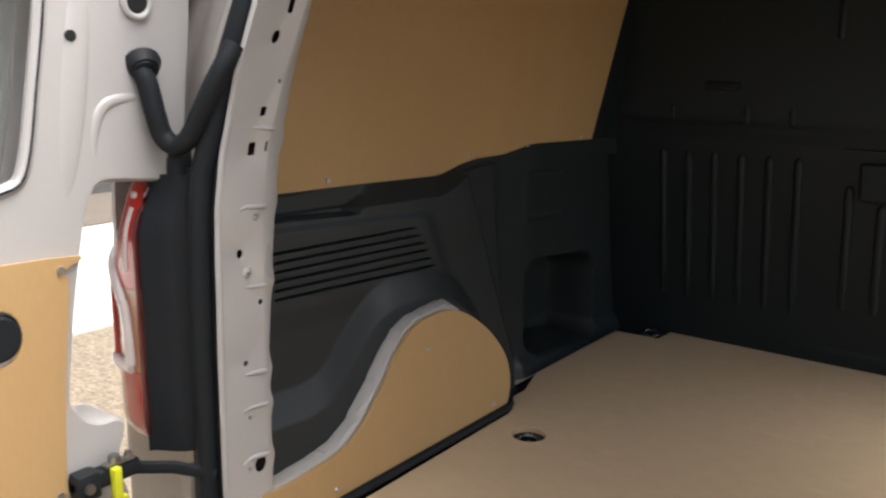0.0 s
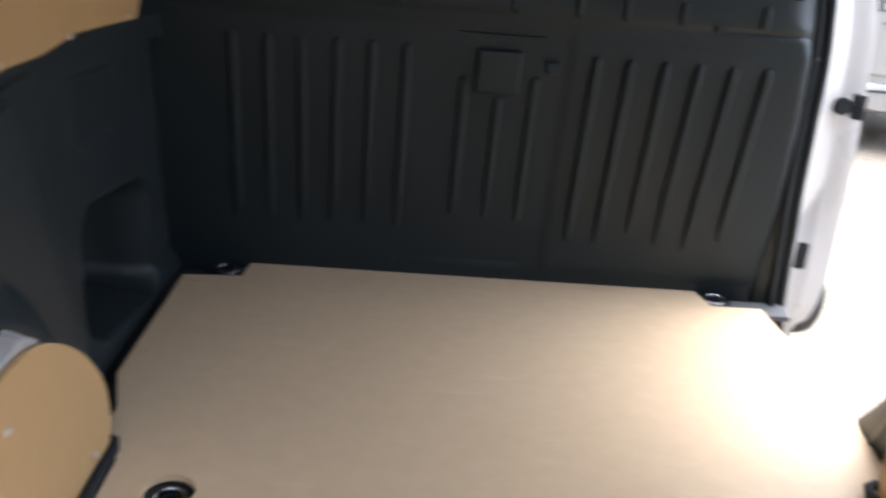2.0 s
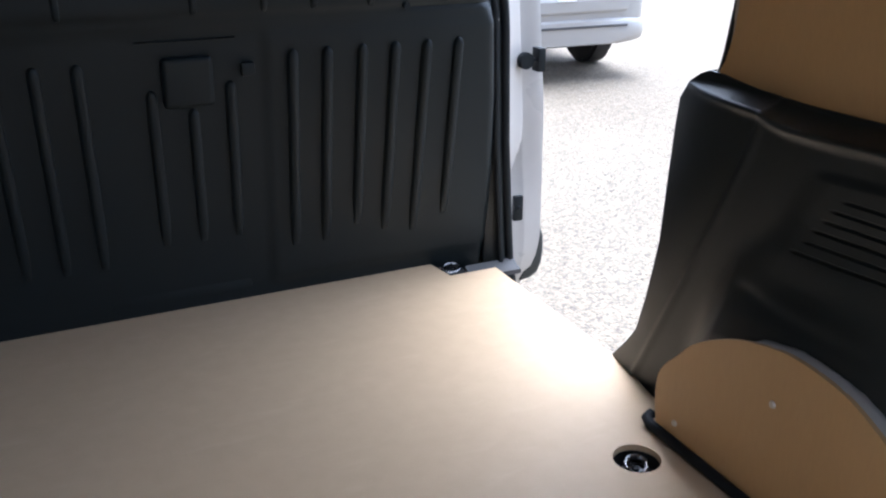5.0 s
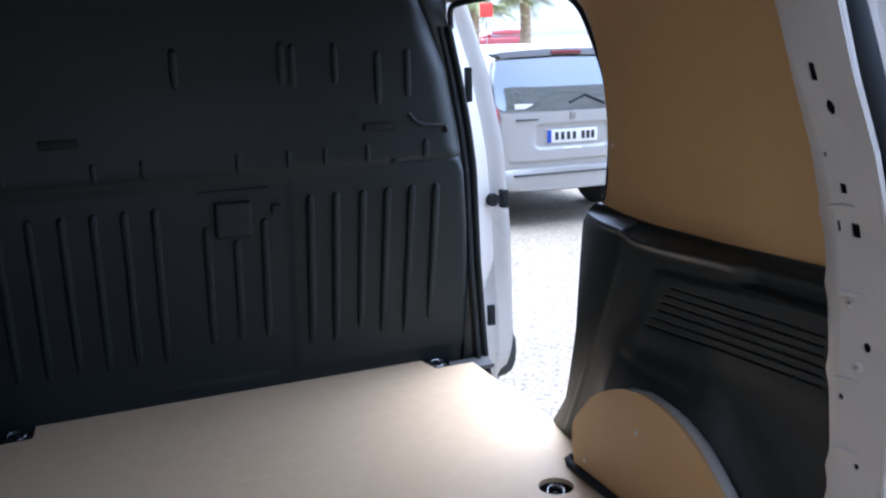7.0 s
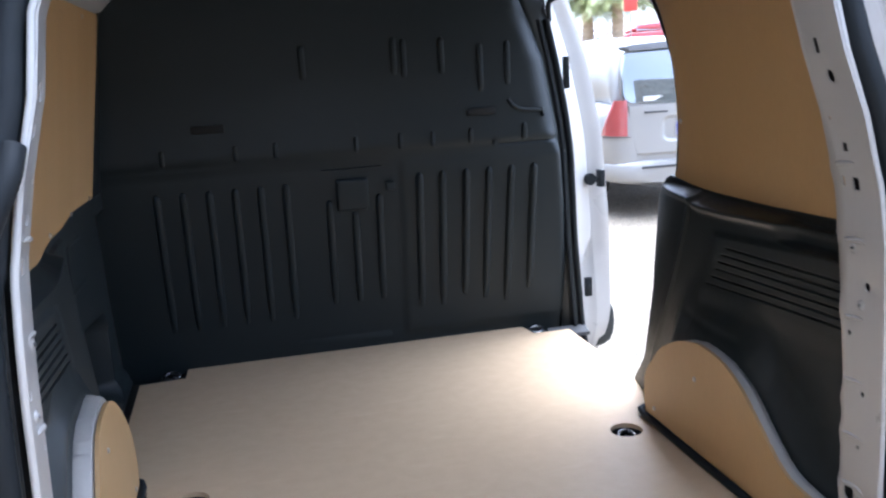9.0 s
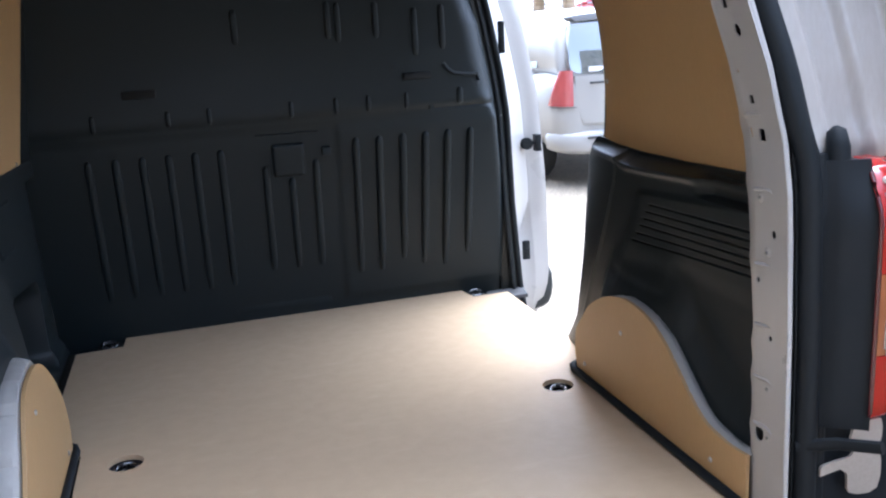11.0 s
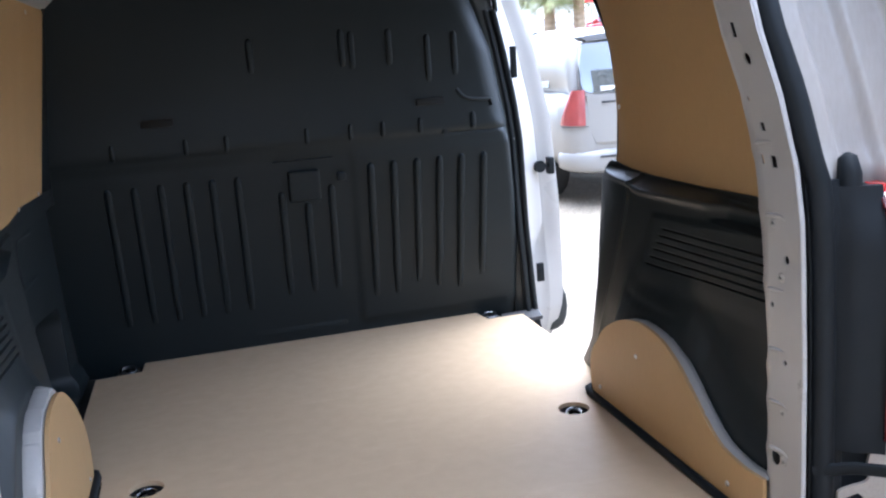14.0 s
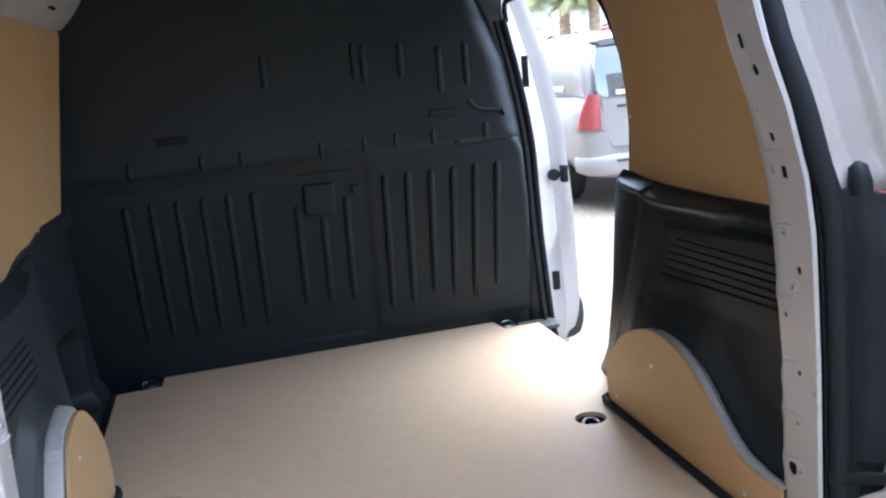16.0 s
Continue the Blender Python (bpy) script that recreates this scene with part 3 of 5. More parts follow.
LINING_FRONT = [(0.57, 0.852), (0.60, 0.842), (0.62, 0.828), (0.66, 0.812), (0.70, 0.802), (0.80, 0.789), (0.88, 0.790), (0.96, 0.805), (1.02, 0.828), (1.06, 0.865), (1.09, 0.93)]


def right_lining(u, v):
    z = 0.566 + 0.524 * v
    y0 = 0.10 + pillar_y(z)
    y = y0 + (lerp_table(LINING_FRONT, z) - y0) * u
    return Vector((lining_x(z) + 0.006 * smooth_step(0.93, 1.0, u), y, z))


lining_r = part("side_lining", sheet(right_lining, 30, 30, (0.006, 0, 0)), "ply", soft=30)
tagged(lining_r, "varnished plywood lining with a curved edge beside the sliding door", "wall lining", group="side linings")
rivets(1, [(lining_x(0.741) - 0.001, 0.768, 0.741), (lining_x(1.07) - 0.001, 0.5, 1.07)], lining_r)

# ---------------------------------------------------------------- wheel housings and their covers
ARCH_L = [(0.03, 0.100), (0.08, 0.094), (0.157, 0.098), (0.22, 0.106), (0.26, 0.120), (0.30, 0.150), (0.35, 0.205), (0.385, 0.250), (0.42, 0.285), (0.46, 0.302), (0.51, 0.307), (0.56, 0.304),
          (0.61, 0.288), (0.664, 0.257), (0.722, 0.212), (0.775, 0.155), (0.800, 0.108), (0.808, 0.06), (0.797, 0.012)]
ARCH_R = [(0.03, 0.106), (0.10, 0.103), (0.168, 0.110), (0.205, 0.124), (0.236, 0.145), (0.287, 0.186), (0.34, 0.227), (0.396, 0.256), (0.44, 0.268), (0.49, 0.273), (0.53, 0.271), (0.60, 0.254), (0.66, 0.226),
          (0.70, 0.199), (0.734, 0.162), (0.763, 0.130), (0.776, 0.100), (0.777, 0.055), (0.768, 0.012)]


def arch_cover(side, table, x, label):
    line = [(p.x, p.y) for p in curve_through([(a, b, 0) for a, b in table], 8)]
    line = [(a + (0.018 * (1 - smooth_step(0.03, 0.16, a)) if side > 0 else 0), b) for a, b in line]
    outline = [(line[0][0], 0.004), *line, (table[-1][0] - 0.006, 0.004)]
    cover = part("wheel_arch_cover", plate(outline, [], lambda a, b: (side * (x + 0.008), a, b), (-side * 0.008, 0, 0)), "ply", soft=20)
    tagged(cover, label, "wheel cover", group="wheel arch covers")
    return cover, line


cover_l, line_l = arch_cover(-1, ARCH_L, 0.622, "pale varnished plywood wheel arch cover with steel rivets")
cover_r, line_r = arch_cover(1, ARCH_R, 0.611, "varnished plywood wheel arch cover riveted beside the load floor")
rivets(-1, [(-0.622, 0.484, 0.237), (-0.622, 0.736, 0.034), (-0.622, 0.21, 0.035)], cover_l)
rivets(1, [(0.611, 0.526, 0.187), (0.611, 0.722, 0.041), (0.611, 0.16, 0.045)], cover_r)


def housing(side, line, x):
    """The white lined wheel housing behind a cover, its lining creased and crumpled."""
    pts = [(a, b) for a, b in line if b > 0.03 and a < (0.615 if side < 0 else 0.585)]
    top = 0.015 if side < 0 else -0.001
    cy = 0.45
    rng = random.Random(4 + side)
    creases = [rng.uniform(0.6, 1.4) for _ in range(30)]
    rings = []
    for k, (dx, grow) in enumerate(((0.009, -0.004), (0.013, 0.55), (0.020, 0.85), (0.034, 1.0), (0.06, 1.0))):
        ring = []
        run = 0.0
        for i, (a, b) in enumerate(pts):
            if i:
                run += math.hypot(a - pts[i - 1][0], b - pts[i - 1][1])
            if side < 0 and k > 1:
                i0 = min(len(pts) - 1, i - i % 9)
                i1 = min(len(pts) - 1, i0 + 9)
                f0 = (i - i0) / max(1, i1 - i0)
                a, b = pts[i0][0] + (pts[i1][0] - pts[i0][0]) * f0, pts[i0][1] + (pts[i1][1] - pts[i0][1]) * f0
            nrm = Vector((a - cy, b - 0.02)).normalized()
            cell = run / 0.088
            f = cell - int(cell)
            c = creases[int(cell) % 30]
            fade = 1 - 0.55 * max(0.0, (i - len(pts) + 8) / 8)
            bulge = (0.42 + 0.35 * (c - 0.6) + 0.75 * math.exp(-((a - 0.570) / 0.035) ** 2)) * (0.55 + 0.45 * min(1.0, f / 0.09, (1 - f) / 0.09)) if side < 0 else 1.0
            g = grow if k == 0 else top * grow * bulge * fade
            w = 0.0016 * noise.noise(Vector((a * 70, b * 70, side * 3 + dx * 90)))
            ring.append(Vector((side * (x + dx * (1.0 if side < 0 else 0.50) + (0.010 * (c - 1) if k > 1 else 0)), a + nrm.x * (g + w), b + nrm.y * (g + w))))
        rings.append(ring)
    bm = bmesh.new()
    vr = [[bm.verts.new(p) for p in r] for r in rings]
    for a, b in zip(vr, vr[1:]):
        for j in range(len(a) - 1):
            bm.faces.new((a[j], a[j + 1], b[j + 1], b[j]))
    return bm


for side, line, x in ((-1, line_l, 0.622), (1, line_r, 0.611)):
    h = part("wheel_housing", housing(side, line, x), "liner", soft=18)
    h.modifiers.new("thickness", "SOLIDIFY").thickness = 0.002
    tagged(h, "white wheel housing with crumpled protective lining behind its cover", "wheel housing", group="wheel housings")
    a, b = (0.10, 0.792) if side < 0 else (0.03, 0.775)
    strip = [(side * (x - 0.006), a + (b - a) * i / 12, 0.009) for i in range(13)] + [(side * (x - 0.002), b + 0.016, 0.013), (side * (x + 0.012), b + 0.020, 0.016)]
    s = part("rubber_strip", tube(strip, 0.0095, 12), "rubber", soft=60)
    tagged(s, "black rubber edge strip along the wheel arch cover's foot", "edge strip", group="edge strips")

# ---------------------------------------------------------------- lashing rings
def lashing_ring(x, y, turn, label, cup=True):
    ring = thing("tie_down_ring", label, "tie-down ring", (x, y, -0.012), group="tie-down rings")
    ps = []
    if cup:
        rings = []
        for r, z in ((0.0395, -0.0115), (0.0385, -0.016), (0.035, -0.030), (0.029, -0.033), (0.001, -0.033)):
            rings.append([Vector((x + r * math.cos(2 * math.pi * j / 24), y + r * math.sin(2 * math.pi * j / 24), z)) for j in range(24)])
        ps.append(part("cup", loft(rings, caps=False), "dark"))
    else:
        ps.append(part("cup", box(x - 0.036, x + 0.036, y - 0.035, y + 0.035, -0.026, -0.010, 0.005), "dark"))
    dz = 0.0 if cup else 0.012
    c, s = math.cos(turn), math.sin(turn)
    loop = [(x + c * 0.024 * math.cos(a) - s * 0.016 * math.sin(a), y + s * 0.024 * math.cos(a) + c * 0.016 * math.sin(a), -0.015 + dz + 0.006 * math.sin(a)) for a in (2 * math.pi * k / 22 for k in range(22))]
    ps.append(part("loop", tube(loop, 0.0048, 10, closed=True), "ring"))
    dome = [[Vector((x + r * math.cos(2 * math.pi * j / 20), y + r * math.sin(2 * math.pi * j / 20), z + dz)) for j in range(20)] for r, z in ((0.030, -0.032), (0.027, -0.027), (0.020, -0.0225), (0.011, -0.020), (0.0105, -0.0225), (0.001, -0.0225))]
    ps.append(part("base_plate", loft(dome, caps=False), "ring", soft=60))
    ps.append(part("screw", rod((x, y, -0.0225 + dz), (x, y, -0.0185 + dz), 0.006, 6), "rubber"))
    hang(ring, *ps)


lashing_ring(0.532, 0.714, 0.5, "folding steel tie-down ring in a round floor cut-out")
lashing_ring(-0.506, 0.708, 0.4, "folding steel tie-down ring in a round floor cut-out")
lashing_ring(0.600, 1.578, 0.2, "steel tie-down ring in the floor corner below the bulkhead", False)
lashing_ring(-0.600, 1.578, -0.2, "steel tie-down ring in the floor corner below the bulkhead", False)

# ---------------------------------------------------------------- the van's body round the load space
van = thing("van_body", "white panel van body with open rear and sliding doors", "van", (0, 0, -0.06))
body = []
body.append(part("floor_pan", box(-0.74, 0.700, -0.05, 1.72, -0.075, -0.034, 0.004), "dark"))
body.append(part("rear_sill", box(-0.60, 0.60, -0.075, -0.022, -0.04, -0.004, 0.006), "rubber"))
body.append(part("side_sill", box(0.72, 0.89, 0.96, 1.60, -0.34, -0.20, 0.015), "dusty"))
body.append(part("rear_bumper", box(-0.86, 0.86, -0.24, -0.07, -0.34, -0.05, 0.04, 4), "plastic"))

HOLES = [("r", 0.075, 0.905, 0.006, 0.012), ("c", 0.050, 0.858, 0.008, 0.010), ("c", 0.068, 0.792, 0.003, 0.004), ("r", 0.040, 0.747, 0.006, 0.007), ("r", 0.022, 0.690, 0.0075, 0.010),
         ("r", 0.052, 0.692, 0.003, 0.008), ("c", -0.002, 0.527, 0.0065, 0.0075), ("c", 0.008, 0.497, 0.004, 0.004), ("c", 0.040, 0.440, 0.005, 0.005), ("c", 0.006, 0.343, 0.005, 0.005), ("c", 0.040, 0.157, 0.013, 0.015)]


def rear_pillar(side):
    """The pressed inner flange of a rear pillar: a curved strip with punched holes, bent outwards along a scalloped inner edge."""
    zs = [-0.06 + 0.02 * i for i in range(59)]

    def rim(z):
        return -0.050 - 0.05 * max(0.0, z - 0.72)

    def inner(z):
        tabs = sum(math.exp(-((z - zb) / 0.016) ** 2) for zb in (0.16, 0.256, 0.318, 0.47, 0.60, 0.70))
        return lerp_table([(-0.1, 0.062), (0.20, 0.060), (0.36, 0.060), (0.45, 0.068), (0.55, 0.077), (0.62, 0.080), (0.70, 0.079), (0.78, 0.073), (0.85, 0.066), (0.92, 0.060), (1.1, 0.060)], z) + 0.008 * tabs

    outer = [(rim(z), z) for z in zs] + [(0.046, z) for z in reversed(zs)]
    loops = []
    for kind_, a, z, ra, rz in HOLES:
        a = min(a - pillar_y(z), 0.044 - ra)
        loops.append(circle(a, z, ra, 12, rz) if kind_ == "c" else rect(a - ra, a + ra, z - rz, z + rz, 0.0015, 1))
    flat_part = plate(outer, loops, lambda a, z: (side * (pillar_x(z) - 0.26 * max(0, -0.020 - a)), a + pillar_y(z), z), (side * 0.0025, 0, 0))

    def lip(u, v):
        z = -0.06 + 1.16 * v
        a = 0.0455 + (inner(z) - 0.0455) * u
        return Vector((side * (pillar_x(z) + 0.3 * (a - 0.0455) * (0.4 + 0.6 * u)), a + pillar_y(z), z))

    return joined(flat_part, sheet(lip, 4, 120, (side * 0.0025, 0, 0)))


for side in (-1, 1):
    body.append(part("rear_pillar", rear_pillar(side), "white", soft=60))
    # near-black sheet stands for the shade behind the pillar's punched holes
    body.append(part("pillar_hole_shade", sheet(lambda u, v: Vector((side * (pillar_x(-0.06 + 1.16 * v) + 0.010 + 0.018 * u), -0.045 + 0.115 * u + pillar_y(-0.06 + 1.16 * v), -0.06 + 1.16 * v)), 4, 30, (side * 0.004, 0, 0)), "dark"))
    body.append(part("pillar_fold", tube([(side * (pillar_x(z) - 0.003), -0.046 - 0.05 * max(0.0, z - 0.72) + pillar_y(z), z) for z in [-0.06 + 0.02 * i for i in range(58)]], 0.0055, 8, up=(0, 1, 0)), "white", soft=60))
    # pressed dimples and beads
    for y, z, r in ((0.028, 0.586, 0.010), (0.012, 0.494, 0.009), (0.008, 0.250, 0.011), (0.004, 0.160, 0.011)):
        bm = bmesh.new()
        bmesh.ops.create_uvsphere(bm, u_segments=16, v_segments=8, radius=r)
        for v in bm.verts:
            v.co.x *= 0.35
        body.append(part("dimple", moved(bm, Matrix.Translation((side * pillar_x(z), y, z))), "white", soft=60))
        body.append(part("bolt", rod((side * (pillar_x(z) - 0.003), y, z), (side * (pillar_x(z) - 0.0055), y, z), 0.003, 10), "steel"))
    for z, hook in ((0.722, 0), (0.600, 1), (0.470, 0), (0.322 if side < 0 else 0.361, 0), (0.264, 1), (0.174, 1)):
        px_, py_ = pillar_x(z), pillar_y(z)
        tail_ = [(0.006, 0.001), (-0.006, -0.004), (-0.010, -0.014)] if hook else [(0.004, 0.001)]
        pts = curve_through([(side * (px_ + 0.012), 0.060 + py_, z - 0.006), (side * (px_ + 0.001), 0.044 + py_, z - 0.003), (side * (px_ - 0.0004), 0.022 + py_, z), *[(side * (px_ - 0.0004), a + py_, z + c) for a, c in tail_]], 5)
        body.append(part("bead", tube(pts, [0.0048 * min(1, 0.25 + (len(pts) - 1 - i) * 0.12) for i in range(len(pts))], 8, flat=0.9), "white", soft=60))
    # weather strip
    line = [(side * (pillar_x(z) + 0.024 + 0.008 * (z < 0.68)), -0.052 + pillar_y(z), z) for z in [-0.06 + 0.04 * i for i in range(30)]]
    body.append(part("weather_strip", tube(line, 0.0185, 14, up=(0, 1, 0)), "rubber", soft=60))
    line = [(side * (pillar_x(z) + 0.060), -0.040 + pillar_y(z), z) for z in [-0.06 + 0.04 * i for i in range(19)]]
    body.append(part("weather_strip", tube(line, 0.016, 12, up=(0, 1, 0)), "rubber", soft=60))

    # white pressing above the tail lamp, dusty pressing below
    body.append(part("rubber_stop", tube([(side * 0.700, -0.045, 0.60), (side * 0.699, -0.044, 0.67), (side * 0.697, -0.040, 0.695), (side * 0.697, -0.038, 0.702)], [0.02, 0.019, 0.015, 0.004], 14), "rubber", soft=60))

    def jamb(u, v):
        z = 0.640 + 0.52 * v
        a = pillar_x(z) + 0.045
        b = 0.895 - 0.16 * max(0, z - 0.55)
        x = a + (b - a) * u
        y = -0.028 + 0.95 * pillar_y(z)
        y += 0.030 * smooth_step(0.20, 0.34, u) - 0.018 * smooth_step(0.55, 0.65, u) - 0.022 * smooth_step(0.92, 1.0, u)
        y -= 0.012 * math.exp(-((z - 0.665) / 0.02) ** 2)
        return Vector((side * x, y, z))

    body.append(part("upper_jamb", sheet(jamb, 40, 30, (0, 0.006, 0)), "stained", soft=60))

    def low_jamb(u, v):
        z = -0.16 + 0.37 * v
        return Vector((side * (0.655 + 0.24 * u), -0.040 - 0.02 * math.sin(3.1 * u) * math.sin(6 * v), z))

    body.append(part("lower_jamb", sheet(low_jamb, 16, 12, (0, 0.006, 0)), "dusty" if side < 0 else "rubber", soft=60))
    if side < 0:
        body.append(part("hinge_bracket", box(side * 0.715 - 0.012, side * 0.715 + 0.012, -0.055, -0.02, 0.10, 0.155, 0.003), "dusty"))
    else:
        # two worn white hinge plates on the black jamb
        for edge in (((0.737, 0.160), (0.745, 0.184), (0.752, 0.180), (0.762, 0.193), (0.80, 0.192), (0.80, 0.146), (0.765, 0.150)),
                     ((0.680, 0.106), (0.682, 0.124), (0.710, 0.129), (0.738, 0.131), (0.752, 0.140), (0.80, 0.134), (0.80, 0.060), (0.742, 0.062), (0.735, 0.098), (0.720, 0.112))):
            line = [(q.x, q.y) for q in curve_through([(a, b, 0) for a, b in edge], 3)]
            body.append(part("hinge_bracket", plate(line, [], lambda a, b: (a, -0.058, b), (0, -0.005, 0)), "dusty", soft=30))
    body.append(part("check_strap", tube([(side * 0.64, -0.05, 0.165), (side * 0.68, -0.10, 0.185), (side * 0.705, -0.17, 0.205)], 0.007, 8, flat=1.6), "rubber"))

    # outer skin
    def skin(u, v, y0, y1):
        z = -0.36 + 1.59 * v
        x = 0.918 - 0.02 * max(0, -z) - 0.14 * max(0, z - 0.5) ** 1.3 - 0.10 * max(0.0, (z - 1.12) / 0.11) ** 2
        return Vector((side * x, y0 + (y1 - y0) * u, z))

    if side < 0:
        body.append(part("side_panel", sheet(lambda u, v: skin(u, v, -0.03, 2.6), 20, 24, (0.01, 0, 0)), "white", soft=60))
    else:
        body.append(part("side_panel", sheet(lambda u, v: skin(u, v, -0.03, 0.86), 10, 24, (-0.01, 0, 0)), "white", soft=60))
body.append(part("roof", sheet(lambda u, v: Vector((-0.76 + 1.52 * u, 0.0 + 2.6 * v, 1.225 + 0.04 * math.sin(math.pi * u))), 12, 6, (0, 0, -0.008)), "white", soft=60))
body.append(part("front_panel", sheet(lambda u, v: Vector((-0.86 + 1.72 * u, 2.59, -0.34 + 1.56 * v)), 6, 6, (0, 0.02, 0)), "white", soft=60))
for side in (-1, 1):
    for y in (0.42, 2.15):
        wheel = part("wheel", rod((side * 0.68, y, -0.30), (side * 0.88, y, -0.30), 0.30, 32, bevel=0.03), "tyre", soft=50)
        body.append(wheel)
body.append(part("rear_header", box(-0.70, 0.70, 0.04, 0.12, 1.10, 1.23, 0.02, 3), "white"))

# right-hand door pillar in front of the sliding door opening
JAMB_IN = [(-0.2, 0.80), (-0.1, 0.79), (0.0, 0.775), (0.3, 0.757), (0.6, 0.750), (0.73, 0.735), (0.9, 0.705), (1.07, 0.668), (1.2, 0.62)]
JAMB_OUT = [(-0.2, 0.875), (-0.12, 0.895), (0.0, 0.918), (0.36, 0.918), (0.65, 0.905), (0.9, 0.865), (1.1, 0.815), (1.2, 0.78)]
JAMB_Y = [(-0.2, 1.75), (-0.12, 1.70), (-0.05, 1.675), (0.36, 1.682), (0.65, 1.700), (0.9, 1.725), (1.1, 1.76), (1.2, 1.78)]


def front_jamb(u, v):
    z = -0.20 + 1.36 * v
    a, b = lerp_table(JAMB_IN, z), lerp_table(JAMB_OUT, z)
    bend = 0.52 - 0.30 * (1 - smooth_step(0.14, 0.30, z))
    y = 1.592 + (lerp_table(JAMB_Y, z) - 1.592) * (0.8 * u / bend if u < bend else 0.8 + 0.2 * (u - bend) / (1 - bend))
    y += 0.010 * math.sin(math.pi * min(1, u * 1.6)) + (0.034 * smooth_step(bend, bend + 0.05, u) - 0.014 * smooth_step(0.0, bend, u) - 0.020 * smooth_step(bend + 0.05, 1.0, u)) * smooth_step(0.08, 0.22, z)
    return Vector((a + (b - a) * u, y, z))


body.append(part("door_pillar", sheet(front_jamb, 48, 48, (0, 0.012, 0)), "white", soft=60))


def dark_post(u, v):
    z = -0.08 + 1.24 * v
    a, b = lerp_table(BULK_R, z) - 0.03, lerp_table(JAMB_IN, z)
    return Vector((a + (b - a) * u, 1.592 - 0.012 * math.sin(math.pi * u) + 0.012 * (u < 0.4), z))


body.append(part("pillar_trim", sheet(dark_post, 14, 30, (0, 0.01, 0)), "plastic", soft=60))
body.append(part("pillar_trim", box(0.48, 0.676, 1.594, 1.602, 0.96, 1.20, 0.002), "plastic"))
# lighter grey sheet stands for light caught at the pillar trim's foot
body.append(part("lit_trim_foot", sheet(lambda u, v: Vector((0.645 + 0.135 * u, 1.545 + 0.042 * v - 0.01 * u, -0.024 + 0.004 * u + 0.016 * v ** 2)), 10, 10, (0, 0, -0.012)), "grey_trim", soft=60))
LINE = [-0.10 + 0.045 * i for i in range(26)]
body.append(part("door_seal", tube([(lerp_table(JAMB_IN, z) - 0.004, 1.584, z) for z in LINE], 0.011, 10, up=(0, 1, 0)), "rubber", soft=60))
body.append(part("door_seal", tube([(lerp_table(JAMB_IN, z) - 0.032, 1.580, z) for z in LINE], 0.008, 10, up=(0, 1, 0)), "rubber", soft=60))
top = curve_through([(0.690, 1.60, 1.02), (0.678, 1.57, 1.068), (0.672, 1.50, 1.083), (0.668, 1.25, 1.088), (0.668, 1.02, 1.086), (0.676, 0.94, 1.075), (0.690, 0.882, 1.04), (0.704, 0.846, 0.98), (0.720, 0.808, 0.88), (0.733, 0.806, 0.76), (0.742, 0.826, 0.66), (0.742, 0.848, 0.594)], 5)
body.append(part("door_seal", tube(top, [0.009 + 0.004 * smooth_step(28, 40, i) - 0.006 * smooth_step(49, 55, i) for i in range(len(top))], 10, up=(1, 0, 0)), "rubber", soft=60))
body.append(part("sliding_door_rail", sheet(lambda u, v: Vector((0.672 + 0.16 * v, 0.83 + 0.90 * u, 1.092 + 0.03 * v)), 8, 4, (0, 0, 0.01)), "white", soft=60))


def rear_jamb(u, v):
    z = -0.05 + 1.16 * v
    y0 = lerp_table(LINING_FRONT, z)
    return Vector((0.74 - 0.13 * max(0, z - 0.59) + 0.15 * u, y0 + 0.012 + 0.01 * u, z))


body.append(part("rear_door_jamb", sheet(rear_jamb, 6, 30, (0, -0.006, 0)), "white", soft=60))
# sliding door, slid back along the outside of the body
def slid_door(u, v):
    z = -0.24 + 1.40 * v
    return Vector((0.985 - 0.02 * max(0, -z) - 0.14 * max(0, z - 0.5) ** 1.3 + 0.02 * math.sin(math.pi * v), -0.02 + 0.88 * u, z))


slid = sheet(slid_door, 10, 24, (0.05, 0, 0))
bmesh.ops.bevel(slid, geom=[e for e in slid.edges if e.calc_face_angle(0) > 1.0], offset=0.012, segments=3, affect="EDGES")
body.append(part("sliding_door", slid, "white", label="white sliding side door slid back", soft=60))
# striker and catches on the door pillar
body.append(part("striker", joined(rod((0.838, 1.655, 0.487), (0.838, 1.635, 0.487), 0.021, 20, bevel=0.003), rod((0.838, 1.640, 0.487), (0.878, 1.648, 0.487), 0.005, 10), box(0.868, 0.888, 1.63, 1.665, 0.458, 0.517, 0.003)), "rubber"))
body.append(part("lower_catch", joined(box(0.796, 0.822, 1.605, 1.62, 0.082, 0.150, 0.004), rod((0.809, 1.604, 0.116), (0.809, 1.600, 0.116), 0.007, 12)), "rubber"))
body.append(part("upper_catch", joined(box(0.738, 0.757, 1.60, 1.622, 0.80, 0.905, 0.005), rod((0.748, 1.60, 0.85), (0.748, 1.594, 0.85), 0.006, 12)), "rubber"))
body.append(part("bolt", rod((0.718, 1.582, 0.60), (0.718, 1.574, 0.60), 0.006, 10), "steel"))


def cab_door(u, v):
    z = -0.22 + 1.36 * v
    return Vector((lerp_table(JAMB_OUT, z) + 0.004, lerp_table(JAMB_Y, z) + 0.006 + 0.95 * u, z))


